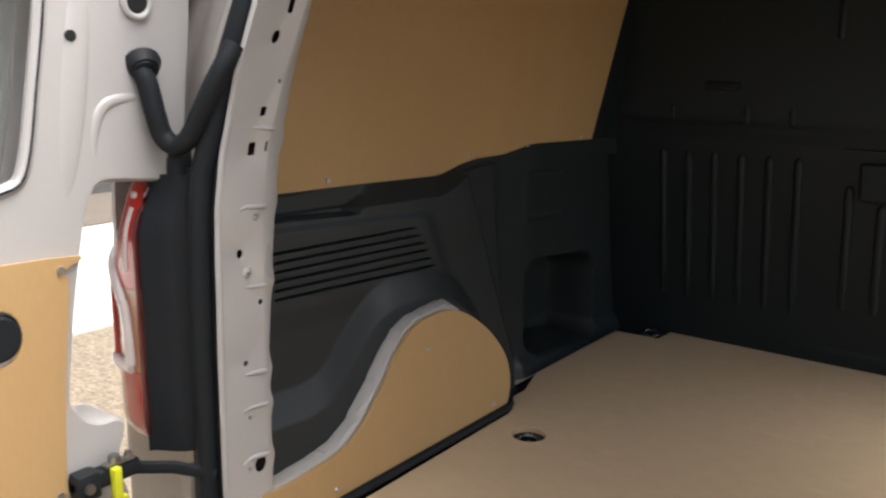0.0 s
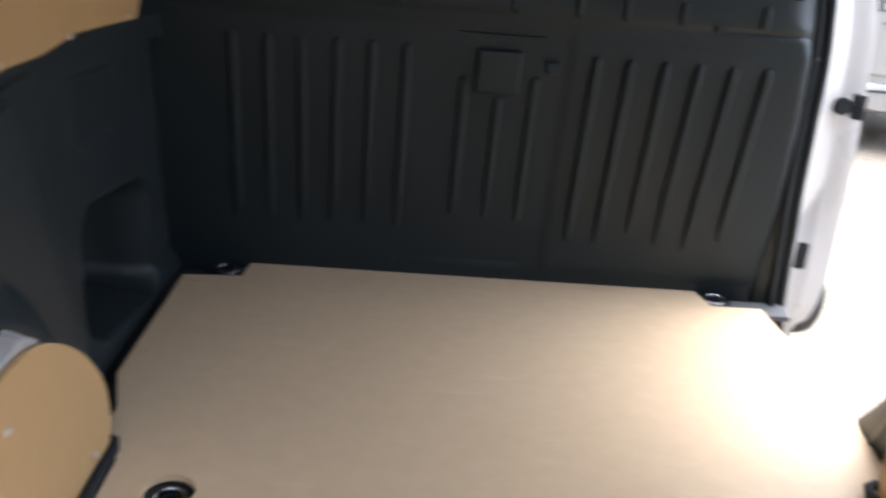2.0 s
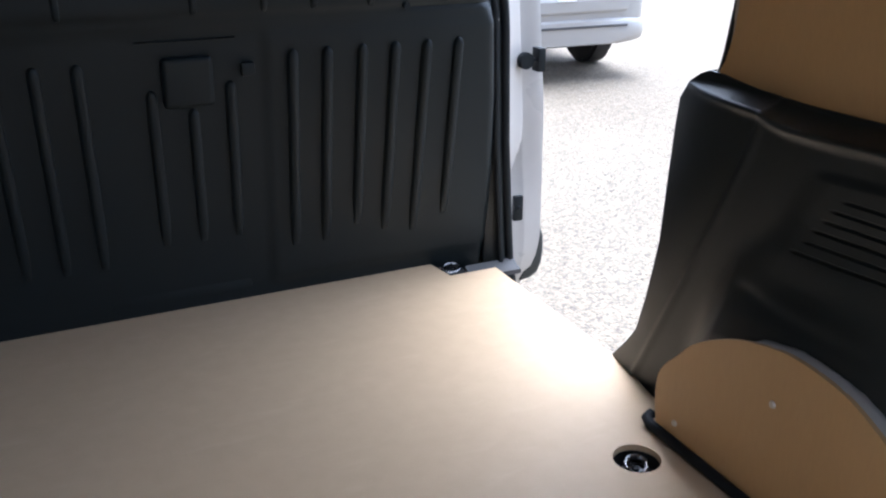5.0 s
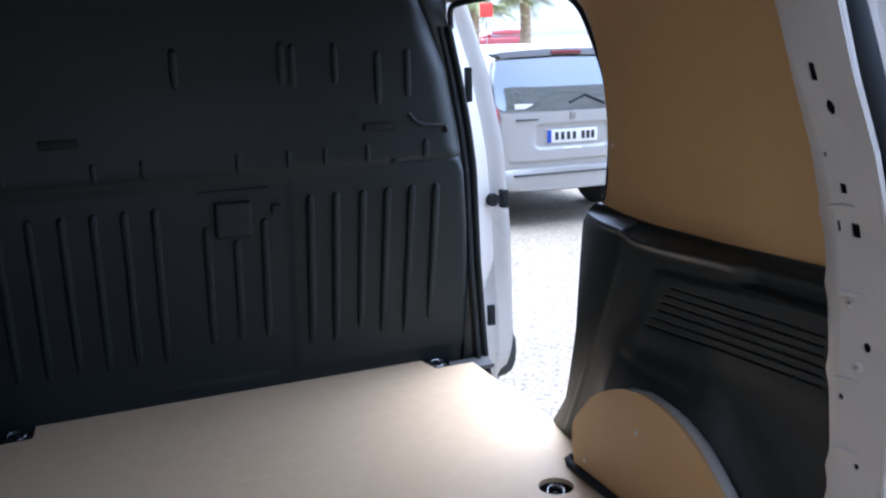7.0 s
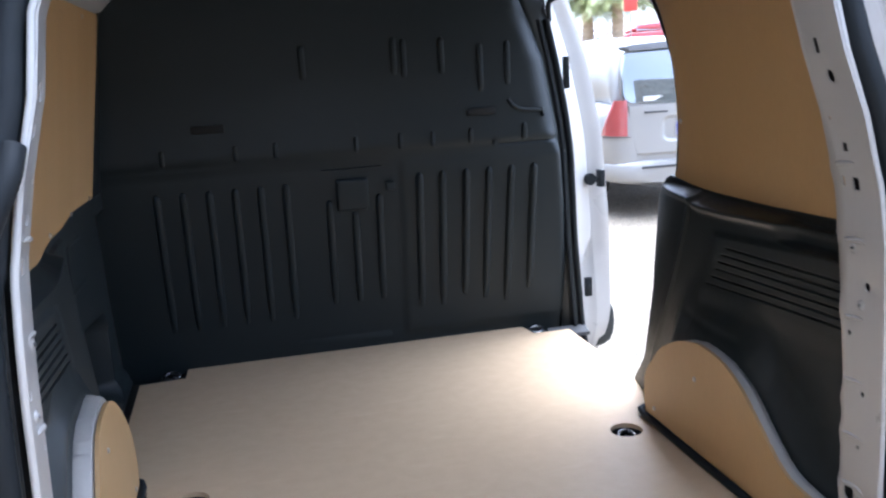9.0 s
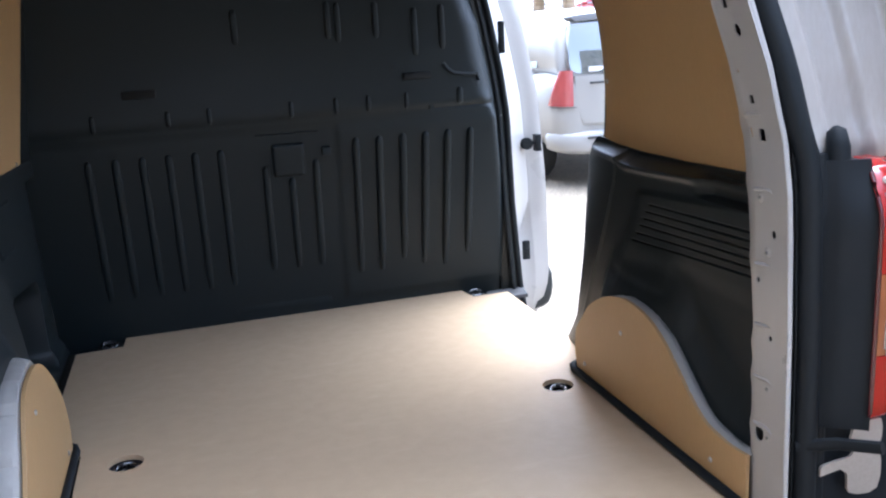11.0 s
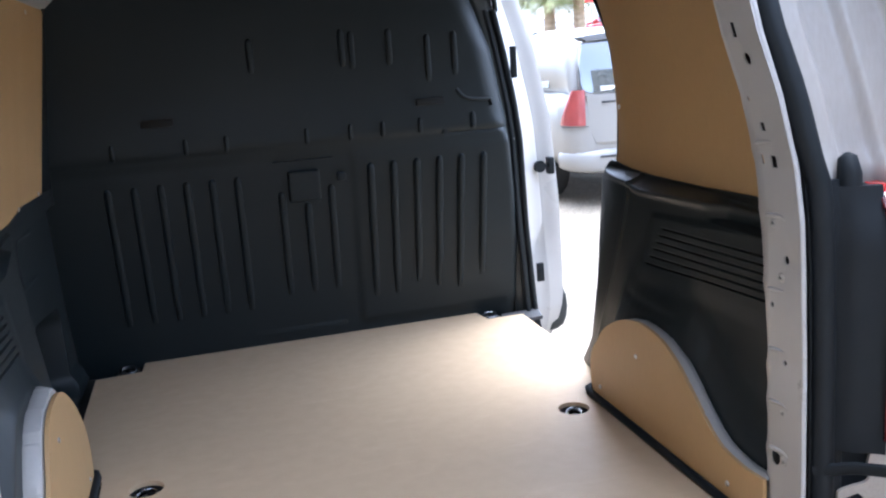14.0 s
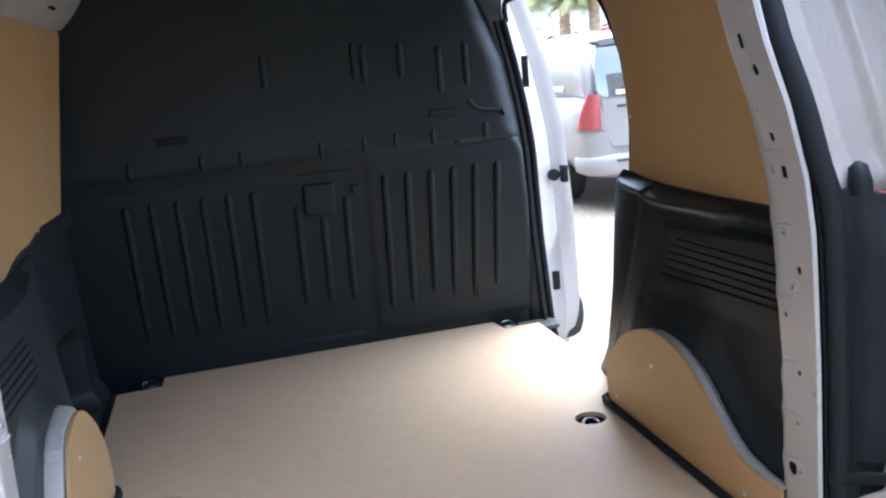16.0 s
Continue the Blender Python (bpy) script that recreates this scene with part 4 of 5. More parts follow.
body.append(part("cab_door", sheet(cab_door, 10, 30, (-0.03, 0, 0)), "white", soft=60))
SECTION = [(0.885, 0.045), (0.912, 0.036), (0.932, 0.018), (0.942, -0.005), (0.945, -0.05), (0.940, -0.09), (0.926, -0.122), (0.900, -0.136), (0.872, -0.138)]
bm = loft([[Vector((0.89 + (a - 0.89) * w, y, -0.05 + (c + 0.05) * w)) for a, c in SECTION] for y, w in ((1.690, 0.80), (1.694, 0.93), (1.704, 1.0), (1.76, 1.02), (2.6, 1.02))])
body.append(part("side_moulding", bm, "plastic"))
hang(van, *body)

# ---------------------------------------------------------------- tail lamps
def lamp_ring(side, z, grow=0.0):
    """Section of the lens: from its inner edge by the door channel, round the corner to the body side."""
    low, high = max(0.0, (0.250 - z) / 0.046), max(0.0, (z - 0.612) / 0.036)
    w = math.sqrt(max(0.02, 1 - max(low, high) ** 2))
    k = smooth_step(0.15, 0.23, z) * (1 - 0.75 * smooth_step(0.46, 0.645, z))
    xi, yi = 0.732 + 0.022 * (1 - w), -0.112 + 0.03 * smooth_step(0.55, 0.65, z) + 0.04 * (1 - w)
    xo, yo = xi + (0.033 + 0.095 * k) * (0.35 + 0.65 * w), -0.058
    out = []
    for j in range(14):
        t = j / 13
        bulge = 0.020 * math.sin(math.pi * t) * w + grow
        out.append(Vector((side * (xi + (xo - xi) * t + 0.3 * bulge), yi + (yo - yi) * t - bulge, z)))
    out += [Vector((side * (xo - 0.004), -0.02, z)), Vector((side * (xi + 0.002), -0.02, z))]
    return out


def stack(side, z0, z1, grow=0.0, n=14):
    return loft([lamp_ring(side, z0 + (z1 - z0) * i / n, grow) for i in range(n + 1)])


def on_lens(side, t, z, proud=0.002):
    """A place on the lens, t of the way from its inner edge to the body side."""
    ring = lamp_ring(side, z, proud)
    i = min(12, int(t * 13))
    return ring[i].lerp(ring[i + 1], t * 13 - i)


for side in (-1, 1):
    lamp = thing("tail_lamp", "red and clear vertical tail lamp in a black housing", "tail lamp", (side * 0.80, -0.03, 0.165), group="tail lamps")
    flank = sheet(lambda u, v: Vector((side * (0.655 + 0.078 * u + 0.004 * math.sin(9 * u)), -0.045 - 0.062 * u + 0.03 * u * smooth_step(0.55, 0.65, 0.20 + 0.45 * v), 0.20 + 0.45 * v)), 10, 20, (side * 0.004, 0.01, 0))
    hook = [on_lens(side, t, z) for t, z in ((0.80, 0.520), (0.62, 0.508), (0.46, 0.490), (0.32, 0.466), (0.22, 0.440), (0.18, 0.410), (0.16, 0.370), (0.16, 0.345))]
    ps = [part("housing", joined(flank, box(min(side * 0.66, side * 0.78), max(side * 0.66, side * 0.78), -0.05, -0.01, 0.20, 0.645, 0.01)), "rubber", label="black lamp housing"),
          part("lower_lens", stack(side, 0.205, 0.332), "red", label="red lower lens"),
          part("indicator_lens", stack(side, 0.333, 0.470, -0.001), "amber", label="amber indicator lens"),
          part("upper_lens", stack(side, 0.471, 0.647), "red", label="red upper lens"),
          part("clear_bar", tube(curve_through(hook, 4), 0.0085, 10), "clear", label="clear lens bar", soft=60),
          part("clear_band", tube([on_lens(side, 0.14 + 0.84 * i / 8, 0.341) for i in range(9)], 0.010, 10), "clear", label="clear lens band", soft=60),
          part("lens_rim", tube([on_lens(side, 0.0, 0.212 + 0.424 * i / 20, -0.002) for i in range(21)], 0.0042, 8), "maroon", label="dark red lens rim", soft=60),
          part("lens_edge", tube([on_lens(side, 0.55, 0.352 + 0.14 * i / 8, 0.0) for i in range(9)], 0.007, 8), "red", label="red lens edge", soft=60),
          part("reflector", tube([on_lens(side, 0.17, 0.50 + 0.10 * i / 6, 0.0) for i in range(7)], 0.0042, 8), "clear", label="clear reflector strip", soft=60),
          part("bulb_cover", rod(on_lens(side, 0.22, 0.618, -0.004), on_lens(side, 0.22, 0.618, 0.003), 0.006, 12, bevel=0.001), "clear")]
    hang(lamp, *ps)

# wiring conduit at the left-hand pillar
conduit = curve_through([(-0.722, -0.090, 0.816), (-0.708, -0.094, 0.806), (-0.700, -0.091, 0.787), (-0.694, -0.085, 0.746), (-0.690, -0.077, 0.712), (-0.672, -0.068, 0.697), (-0.645, -0.064, 0.710), (-0.624, -0.058, 0.744), (-0.607, -0.052, 0.777), (-0.592, -0.040, 0.812), (-0.586, -0.020, 0.845)], 10)
loom = part("wiring_conduit", tube(conduit, [0.0150 + 0.0010 * (i % 2) for i in range(len(conduit))], 14, up=(0, 1, 0)), "rubber", soft=70)
tagged(loom, "black ribbed rubber wiring conduit hanging at the door hinge", "conduit")
part("grommet", rod((-0.716, -0.088, 0.818), (-0.698, -0.094, 0.806), 0.030, 18, 0.019, 0.003), "rubber", loom)

# ---------------------------------------------------------------- rear doors, both swung open
def text_mesh(words, size, place, material, parent, depth=0.0008):
    cu = bpy.data.curves.new("lettering", "FONT")
    cu.body = words
    cu.size = size
    cu.extrude = depth
    cu.materials.append(M[material])
    ob = new("lettering", cu)
    ob.parent = parent
    ob.matrix_basis = place
    return ob


# outlines by distance from the hinge edge and height; the hinge edge is cut away round the tail lamp
HINGE_WIDE = [(0.150, -0.26), (0.158, 0.10), (0.172, 0.19), (0.172, 0.232), (0.163, 0.255), (0.162, 0.272), (0.175, 0.281), (0.199, 0.283), (0.222, 0.294), (0.240, 0.318), (0.246, 0.344), (0.228, 0.461), (0.206, 0.573), (0.189, 0.630), (0.165, 0.652), (0.102, 0.648),
              (0.044, 0.643), (0.028, 0.66), (0.013, 0.785), (-0.001, 0.912), (0.01, 1.04)]
HINGE_NARROW = [(0.0, -0.26), (0.0, 0.09), (0.035, 0.125), (0.075, 0.15), (0.098, 0.20), (0.094, 0.32), (0.078, 0.48), (0.056, 0.60), (0.040, 0.645), (0.004, 0.655), (0.012, 0.9), (0.07, 1.10)]
WINDOW = [(0.335, 0.648), (0.300, 0.660), (0.283, 0.70), (0.268, 0.777), (0.246, 0.90), (0.243, 0.985), (0.275, 1.04), (0.88, 1.04), (0.93, 1.0), (0.93, 0.70), (0.89, 0.648)]
LINING_PANEL = [(0.287, -0.20), (0.258, 0.30), (0.236, 0.49), (0.240, 0.53), (0.262, 0.553), (0.90, 0.56), (0.945, 0.53), (0.95, -0.17), (0.92, -0.20)]


def rear_door(name, label, at, angle, side, hinge, length, thick, window=False):
    """A rear door standing open: pressed inner panel, outer skin, rolled edge and a riveted lining board."""
    door = new(name)
    tagged(door, label, "van door", kind="structure")
    door.matrix_basis = Matrix.Translation(at) @ Matrix.Rotation(side * radians(angle), 4, "Z")
    outline = [*hinge, (length - 0.05, 1.14), (length - 0.01, 1.08), (length, 0.9), (length, -0.24), (length - 0.03, -0.27)]
    outline = [(p.x, p.y) for p in curve_through([(a, b, 0) for a, b in outline], 4)]
    hole = [(p.x, p.y) for p in curve_through([(a, b, 0) for a, b in (*WINDOW, WINDOW[0])], 3)][:-1] if window else None
    holes = [hole] if window else []
    part("inner_panel", plate(outline, holes, lambda a, b: (-side * a, 0, b), (0, -0.006, 0)), "white", door, soft=30)
    part("outer_panel", plate(outline, holes, lambda a, b: (-side * a, -thick, b), (0, -0.006, 0)), "white", door, soft=30)
    half = thick / 2
    rim = []
    for dy, grow in ((0.0, -0.002), (-0.004, 0.003), (-0.012, 0.006), (-half, 0.004), (-thick + 0.008, 0.006), (-thick - 0.003, 0.004), (-thick - 0.006, -0.002)):
        ring = []
        for k, (a, b) in enumerate(outline):
            (a0, b0), (a1, b1) = outline[k - 1], outline[(k + 1) % len(outline)]
            n = Vector((b1 - b0, a0 - a1)).normalized()
            ring.append(Vector((-side * (a - n.x * grow), dy, b - n.y * grow)))
        rim.append(ring)
    part("edge", loft(rim, caps=False), "white", door, soft=60)
    if window:
        grow = [(a + (0.012 if a > 0.5 else -0.012), b) for a, b in hole]
        part("window_flange", tube([Vector((-side * a, -0.006, b)) for a, b in grow], 0.010, 8, closed=True, up=(0, 1, 0)), "white", door, soft=60)
        part("window_seal", tube([Vector((-side * a, 0.003, b)) for a, b in grow], 0.0022, 6, closed=True, up=(0, 1, 0)), "rubber", door)
        g = part("window_pane", plate(hole, [], lambda a, b: (-side * a, -half, b), (0, -0.004, 0)), M["pane"], door)
        g.visible_shadow = False
        # pressed recess round the loom's hole, and the column beside the window
        bead = curve_through([(0.176, 0.0, 0.66), (0.172, 0.0, 0.72), (0.155, 0.0, 0.757), (0.115, 0.0, 0.768), (0.060, 0.0, 0.768)], 6)
        part("bead", tube([Vector((-side * p.x, -0.002, p.z)) for p in bead], [0.010 * (0.25 + 0.75 * math.sin(math.pi * k / (len(bead) - 1))) for k in range(len(bead))], 10, up=(0, 1, 0), flat=0.45), "white", door, soft=60)
        bead = curve_through([(0.232, 0.0, 0.60), (0.215, 0.0, 0.68), (0.196, 0.0, 0.80), (0.180, 0.0, 0.92), (0.172, 0.0, 1.06)], 6)
        part("bead", tube([Vector((-side * p.x, -0.004, p.z)) for p in bead], [0.024 * (0.3 + 0.7 * math.sin(math.pi * k / (len(bead) - 1))) for k in range(len(bead))], 14, up=(0, 1, 0), flat=0.32), "white", door, soft=60)
        for a, b, r in ((0.199, 0.855, 0.008), (0.092, 0.905, 0.017)):
            part("plug", rod((-side * a, 0.0, b), (-side * a, 0.004, b), r, 18), "dark", door)
        part("plug_rim", tube([Vector((-side * (0.092 + 0.022 * math.cos(2 * math.pi * k / 24)), 0.001, 0.905 + 0.022 * math.sin(2 * math.pi * k / 24))) for k in range(24)], 0.006, 8, closed=True, up=(0, 1, 0)), "white", door, soft=60)
        board_line = [(p.x, p.y) for p in curve_through([(a, b, 0) for a, b in (*LINING_PANEL, LINING_PANEL[0])], 4)][:-1]
        grab, fixings = (0.338, 0.455), ((0.245, 0.533), (0.276, 0.20), (0.295, -0.17), (0.60, 0.545), (0.93, 0.52), (0.935, 0.1), (0.62, -0.18))
    else:
        board_line = rect(0.105, length - 0.07, -0.20, 0.525, 0.03, 5)
        grab, fixings = (0.215, 0.405), ((0.122, 0.502), (0.122, 0.15), (0.122, -0.17), (length - 0.09, 0.50), (length - 0.09, 0.1), (length / 2, 0.505), (length / 2, -0.18))
    board = part("door_lining", plate(board_line, [circle(*grab, 0.030, 20, 0.040)], lambda a, b: (-side * a, 0.002, b), (0, 0.005, 0)), "ply", door, "varnished plywood door lining")
    part("grab_recess", rod((-side * grab[0], 0.002, grab[1]), (-side * grab[0], 0.0085, grab[1]), 0.034, 20, 0.028), "rubber", board)
    for a, b in fixings:
        part("rivet", rod((-side * a, 0.007, b), (-side * a, 0.0095, b), 0.006, 12), "rivet", board)
    part("door_latch", box(-side * (length - 0.01) - 0.02, -side * (length - 0.01) + 0.02, 0.0, 0.05, 0.30, 0.36, 0.008), "rubber", door)
    if window:
        # door check: black link with bolt heads, steel plate and a yellow clip
        check = part("door_check", joined(box(0.155, 0.262, 0.002, 0.030, 0.196, 0.222, 0.006), box(0.225, 0.262, 0.004, 0.036, 0.186, 0.230, 0.008)), "rubber", door, "black door check link")
        part("bolt", rod((0.247, 0.036, 0.208), (0.247, 0.041, 0.208), 0.008, 14), "steel", check)
        part("link_plate", joined(box(0.165, 0.215, 0.016, 0.030, 0.224, 0.230, 0.002), rod((0.196, 0.022, 0.228), (0.196, 0.022, 0.240), 0.009, 14, bevel=0.002), rod((0.172, 0.022, 0.228), (0.172, 0.022, 0.238), 0.006, 12, bevel=0.002)), "steel", check)
        part("check_clip", joined(box(0.196, 0.210, 0.030, 0.044, 0.165, 0.226, 0.004), box(0.188, 0.206, 0.032, 0.042, 0.165, 0.178, 0.003)), "yellow", door, "yellow plastic clip")
    return door


M["pane"] = glass("clear_window_glass", (0.9, 0.94, 0.93), 0.01, 1.0)
rear_door("door_1", "open white rear van door with window and plywood lining", (-0.715, 0.0, 0), 90, -1, HINGE_WIDE, 1.06, 0.09, True)
door_right = rear_door("door_2", "open white rear van door with orange and black rental lettering", (0.905, -0.055, 0), 94, 1, HINGE_NARROW, 0.755, 0.05)

# vinyl lettering on the outside of the narrow door; distances run from the free edge
sign = part("sign_orange", plate([(0.0, 0.620), (0.068, 0.620), (0.108, 0.705), (0.0, 0.705)], [], lambda a, b: (-0.745 + a, -0.0575, b), (0, -0.0015, 0)), "orange", door_right, "orange vinyl sign panel", soft=0)
dark_sign = part("sign_black", plate([(0.070, 0.620), (0.66, 0.620), (0.66, 0.705), (0.110, 0.705)], [], lambda a, b: (-0.745 + a, -0.0575, b), (0, -0.0015, 0)), "vinyl_black", door_right, "black vinyl sign panel", soft=0)
flat = Matrix.Rotation(radians(90), 4, "X")
text_mesh("DE", 0.066, Matrix.Translation((-0.737, -0.0605, 0.638)) @ flat, "plate", sign)
text_mesh("VEH", 0.066, Matrix.Translation((-0.635, -0.0605, 0.638)) @ flat, "plate", dark_sign)
part("sign_shape", plate([(0.016, 0.728), (0.056, 0.728), (0.056, 0.79), (0.09, 0.80), (0.09, 0.828), (0.018, 0.830)], [], lambda a, b: (-0.745 + a, -0.0575, b), (0, -0.0015, 0)), "orange", door_right, soft=0)
part("sign_shape", plate(circle(0.145, 0.775, 0.052, 28), [circle(0.145, 0.775, 0.026, 20)], lambda a, b: (-0.745 + a, -0.0575, b), (0, -0.0015, 0)), "orange", door_right, soft=0)
part("sign_shape", plate([(0.10, 0.700), (0.19, 0.700), (0.19, 0.72), (0.10, 0.722)], [], lambda a, b: (-0.745 + a, -0.0590, b), (0, -0.0015, 0)), "orange", door_right, soft=0)

# ---------------------------------------------------------------- outside: ground, cars, palms, stone wall and added unseen walls
def ground_height(x, y):
    d = math.hypot(x, y)
    if y <= 0:
        return -0.6
    return -0.6 + 0.034 * max(0.0, d - 14) * min(1.0, max(0.0, (d - 14) / 10)) * (1 if d < 120 else 120 / d)


def ground_sheet():
    bm = bmesh.new()
    rs = [0, 1, 2, 4, 6, 9, 12, 15, 18, 22, 27, 34, 44, 60, 80, 120, 300, 900]
    n = 72
    centre = bm.verts.new((0, 0, -0.6))
    rings = []
    for r in rs[1:]:
        rings.append([bm.verts.new((r * math.cos(2 * math.pi * j / n), r * math.sin(2 * math.pi * j / n), ground_height(r * math.cos(2 * math.pi * j / n), r * math.sin(2 * math.pi * j / n)))) for j in range(n)])
    for j in range(n):
        bm.faces.new((centre, rings[0][j], rings[0][(j + 1) % n]))
    for a, b in zip(rings, rings[1:]):
        for j in range(n):
            bm.faces.new((a[j], a[(j + 1) % n], b[(j + 1) % n], b[j]))
    return bm


ground = part("ground", ground_sheet(), "ground", soft=60)
tagged(ground, "pale gravelly asphalt parking ground", "ground", kind="structure")

def strip(x0, x1, top, rough):
    """A strip of made ground beside the stone wall, with a slightly uneven surface and a straight edge."""
    return sheet(lambda u, v: Vector((x0 + (x1 - x0) * u, -14 + 40 * v, top + rough * noise.noise(Vector((u * 9, v * 90, 3))))), 12, 160, (0, 0, -0.14))


pavement = part("pavement", strip(-6.15, -3.66, -0.585, 0.004), "concrete", soft=60)
tagged(pavement, "pale worn concrete pavement along the stone wall", "pavement", kind="structure")
# darker strip between the pavement and the wall's foot
verge = part("verge", strip(-7.55, -6.155, -0.57, 0.02), "grit", soft=60)
tagged(verge, "dark strip along the foot of the stone wall", "verge", kind="structure")

# real stone wall at its foot; the 18 m height is added to block sky
stone_wall = part("wall_stone", sheet(lambda u, v: Vector((-7.6 + 0.12 * noise.noise(Vector((u * 60, v * 9, 1))), -14 + 40 * u, -0.62 + 18.0 * v)), 200, 90, (-0.4, 0, 0)), "stone", soft=60)
tagged(stone_wall, "rough dark stone boundary wall, unseen top raised to block sky light", "wall", kind="structure")


# unseen tall wall, added to keep rear-left sky light off the right lining
sky_block_wall = part("wall_sky_block", sheet(lambda u, v: Vector((-7.6 + 6.4 * u, -6.0 + 0.12 * noise.noise(Vector((u * 14, v * 12, 5))), -0.62 + 18.0 * v)), 60, 90, (0, -0.4, 0)), "stone", soft=60)
tagged(sky_block_wall, "unseen dark wall added to block sky light from behind left", "wall", kind="structure")
# unseen low wall, added to set how much light comes from behind
rear_light_wall = part("wall_rear_light", sheet(lambda u, v: Vector((-1.2 + 3.7 * u, -6.0 + 0.12 * noise.noise(Vector((u * 6, v * 7, 7))), -0.62 + 2.6 * v)), 24, 24, (0, -0.4, 0)), "yard")
tagged(rear_light_wall, "unseen grey wall added to limit low light from behind", "wall", kind="structure")
# unseen tall wall, added as a dark reflection for the car's rear window
reflected_wall = part("wall_reflected", sheet(lambda u, v: Vector((2.5 + 19.5 * u, -6.0 + 0.12 * noise.noise(Vector((u * 28, v * 9, 9))), -0.62 + 7.0 * v)), 120, 50, (0, -0.4, 0)), "yard")
tagged(reflected_wall, "unseen grey wall added to darken the car window's reflection", "wall", kind="structure")


def ring_section(y, half, zl, zh, top_half, n=28):
    """A rounded body section across a car, at y along it."""
    out = []
    for j in range(n):
        a = 2 * math.pi * j / n
        c, s = math.cos(a), math.sin(a)
        e = 0.42
        cx = math.copysign(abs(c) ** e, c)
        cz = math.copysign(abs(s) ** e, s)
        z = (zl + zh) / 2 + (zh - zl) / 2 * cz
        t = max(0.0, (z - (zl + 0.55 * (zh - zl))) / (0.45 * (zh - zl)))
        w = half + (top_half - half) * t ** 1.5
        out.append(Vector((w * cx, y, z)))
    return out


def minivan(name, label, paint):
    """A people carrier whose rear end stands at y = 0 and whose wheels stand on z = 0."""
    car = new(name)
    tagged(car, label, "car")
    # hull: sections from tail to nose: y, half width, low, high, half width at the top
    rows = [(0.012, 0.66, 0.34, 1.02, 0.64), (0.03, 0.75, 0.32, 1.03, 0.73), (0.07, 0.815, 0.30, 1.04, 0.79), (0.13, 0.85, 0.30, 1.06, 0.83), (0.22, 0.868, 0.29, 1.08, 0.85), (0.5, 0.875, 0.28, 1.10, 0.86), (1.5, 0.88, 0.24, 1.08, 0.87), (3.0, 0.88, 0.24, 1.05, 0.86), (3.9, 0.86, 0.26, 0.98, 0.79), (4.35, 0.78, 0.28, 0.80, 0.68), (4.5, 0.62, 0.36, 0.66, 0.56)]
    part("body", loft([ring_section(y, h, a, b, t) for y, h, a, b, t in rows]), paint, car, soft=50)
    rows = [(0.15, 0.80, 0.95, 1.08, 0.78), (0.20, 0.80, 0.95, 1.30, 0.75), (0.27, 0.79, 0.95, 1.46, 0.71), (0.36, 0.78, 0.95, 1.55, 0.67), (0.55, 0.78, 0.95, 1.60, 0.65), (1.6, 0.79, 0.95, 1.64, 0.66), (2.6, 0.78, 0.95, 1.58, 0.64), (3.4, 0.76, 0.95, 1.22, 0.66), (3.9, 0.72, 0.9, 1.0, 0.64)]
    part("cabin", loft([ring_section(y, h, a, b, t) for y, h, a, b, t in rows]), paint, car, soft=50)

    def on_back(x, z):
        """The tailgate's surface."""
        lean = 0.0 if z < 1.0 else 0.05 * (z - 1.0) + 0.42 * (z - 1.0) ** 2
        return 0.006 + lean + 0.10 * (abs(x) / 0.82) ** 4

    def back_line(outline, n=5):
        return [(p.x, p.y) for p in curve_through([(a, b, 0) for a, b in (*outline, outline[0])], n)][:-1]

    def back_panel(outline, lift, thick, material, pname, lab=""):
        bm = plate(back_line(outline), [], lambda a, b: (a, 0, b), (0, thick, 0))
        bmesh.ops.subdivide_edges(bm, edges=bm.edges[:], cuts=3, use_grid_fill=True)
        for v in bm.verts:
            v.co.y += on_back(v.co.x, v.co.z) - lift
        return part(pname, bm, material, car, lab, soft=50)

    def back_seam(outline, lift, r, material, pname, closed=True):
        pts = back_line(outline) if closed else [(p.x, p.y) for p in curve_through([(a, b, 0) for a, b in outline], 5)]
        return part(pname, tube([(a, on_back(a, b) - lift, b) for a, b in pts], r, 6, closed=closed, up=(0, 1, 0)), material, car)

    gate = [(-0.50, 0.465), (0.0, 0.46), (0.50, 0.465), (0.60, 0.52), (0.66, 0.64), (0.69, 0.8), (0.715, 1.04), (0.715, 1.2), (0.67, 1.42), (0.58, 1.51), (0.0, 1.53), (-0.58, 1.51), (-0.67, 1.42), (-0.715, 1.2), (-0.715, 1.04), (-0.69, 0.8), (-0.66, 0.64), (-0.60, 0.52)]
    back_panel(gate, 0.012, 0.10, paint, "tailgate")
    back_seam(gate, 0.006, 0.006, "grey_trim", "tailgate_seam")

    def lower_gate(u, v):
        """The tailgate below the window, proud above a crease, with a rounded recess round the number plate."""
        z = 0.505 + 0.515 * v
        x = (2 * u - 1) * lerp_table([(0.5, 0.575), (0.64, 0.645), (0.8, 0.675), (1.03, 0.695)], z)
        hollow = 1 - smooth_step(0.045, 0.075, math.hypot(max(0.0, abs(x) - 0.32), max(0.0, abs(z - 0.798) - 0.045)))
        return Vector((x, on_back(x, z) - 0.013 - 0.024 * smooth_step(0.565, 0.585, z) * (1 - hollow), z))

    part("tailgate_pressing", sheet(lower_gate, 90, 50, (0, 0.03, 0)), paint, car, soft=50)
    back_panel([(-0.66, 1.04), (0.0, 1.025), (0.66, 1.04), (0.72, 1.09), (0.722, 1.25), (0.69, 1.42), (0.60, 1.485), (0.0, 1.505), (-0.60, 1.485), (-0.69, 1.42), (-0.722, 1.25), (-0.72, 1.09)], 0.020, 0.05, "car_glass", "rear_window", "dark tinted rear window")
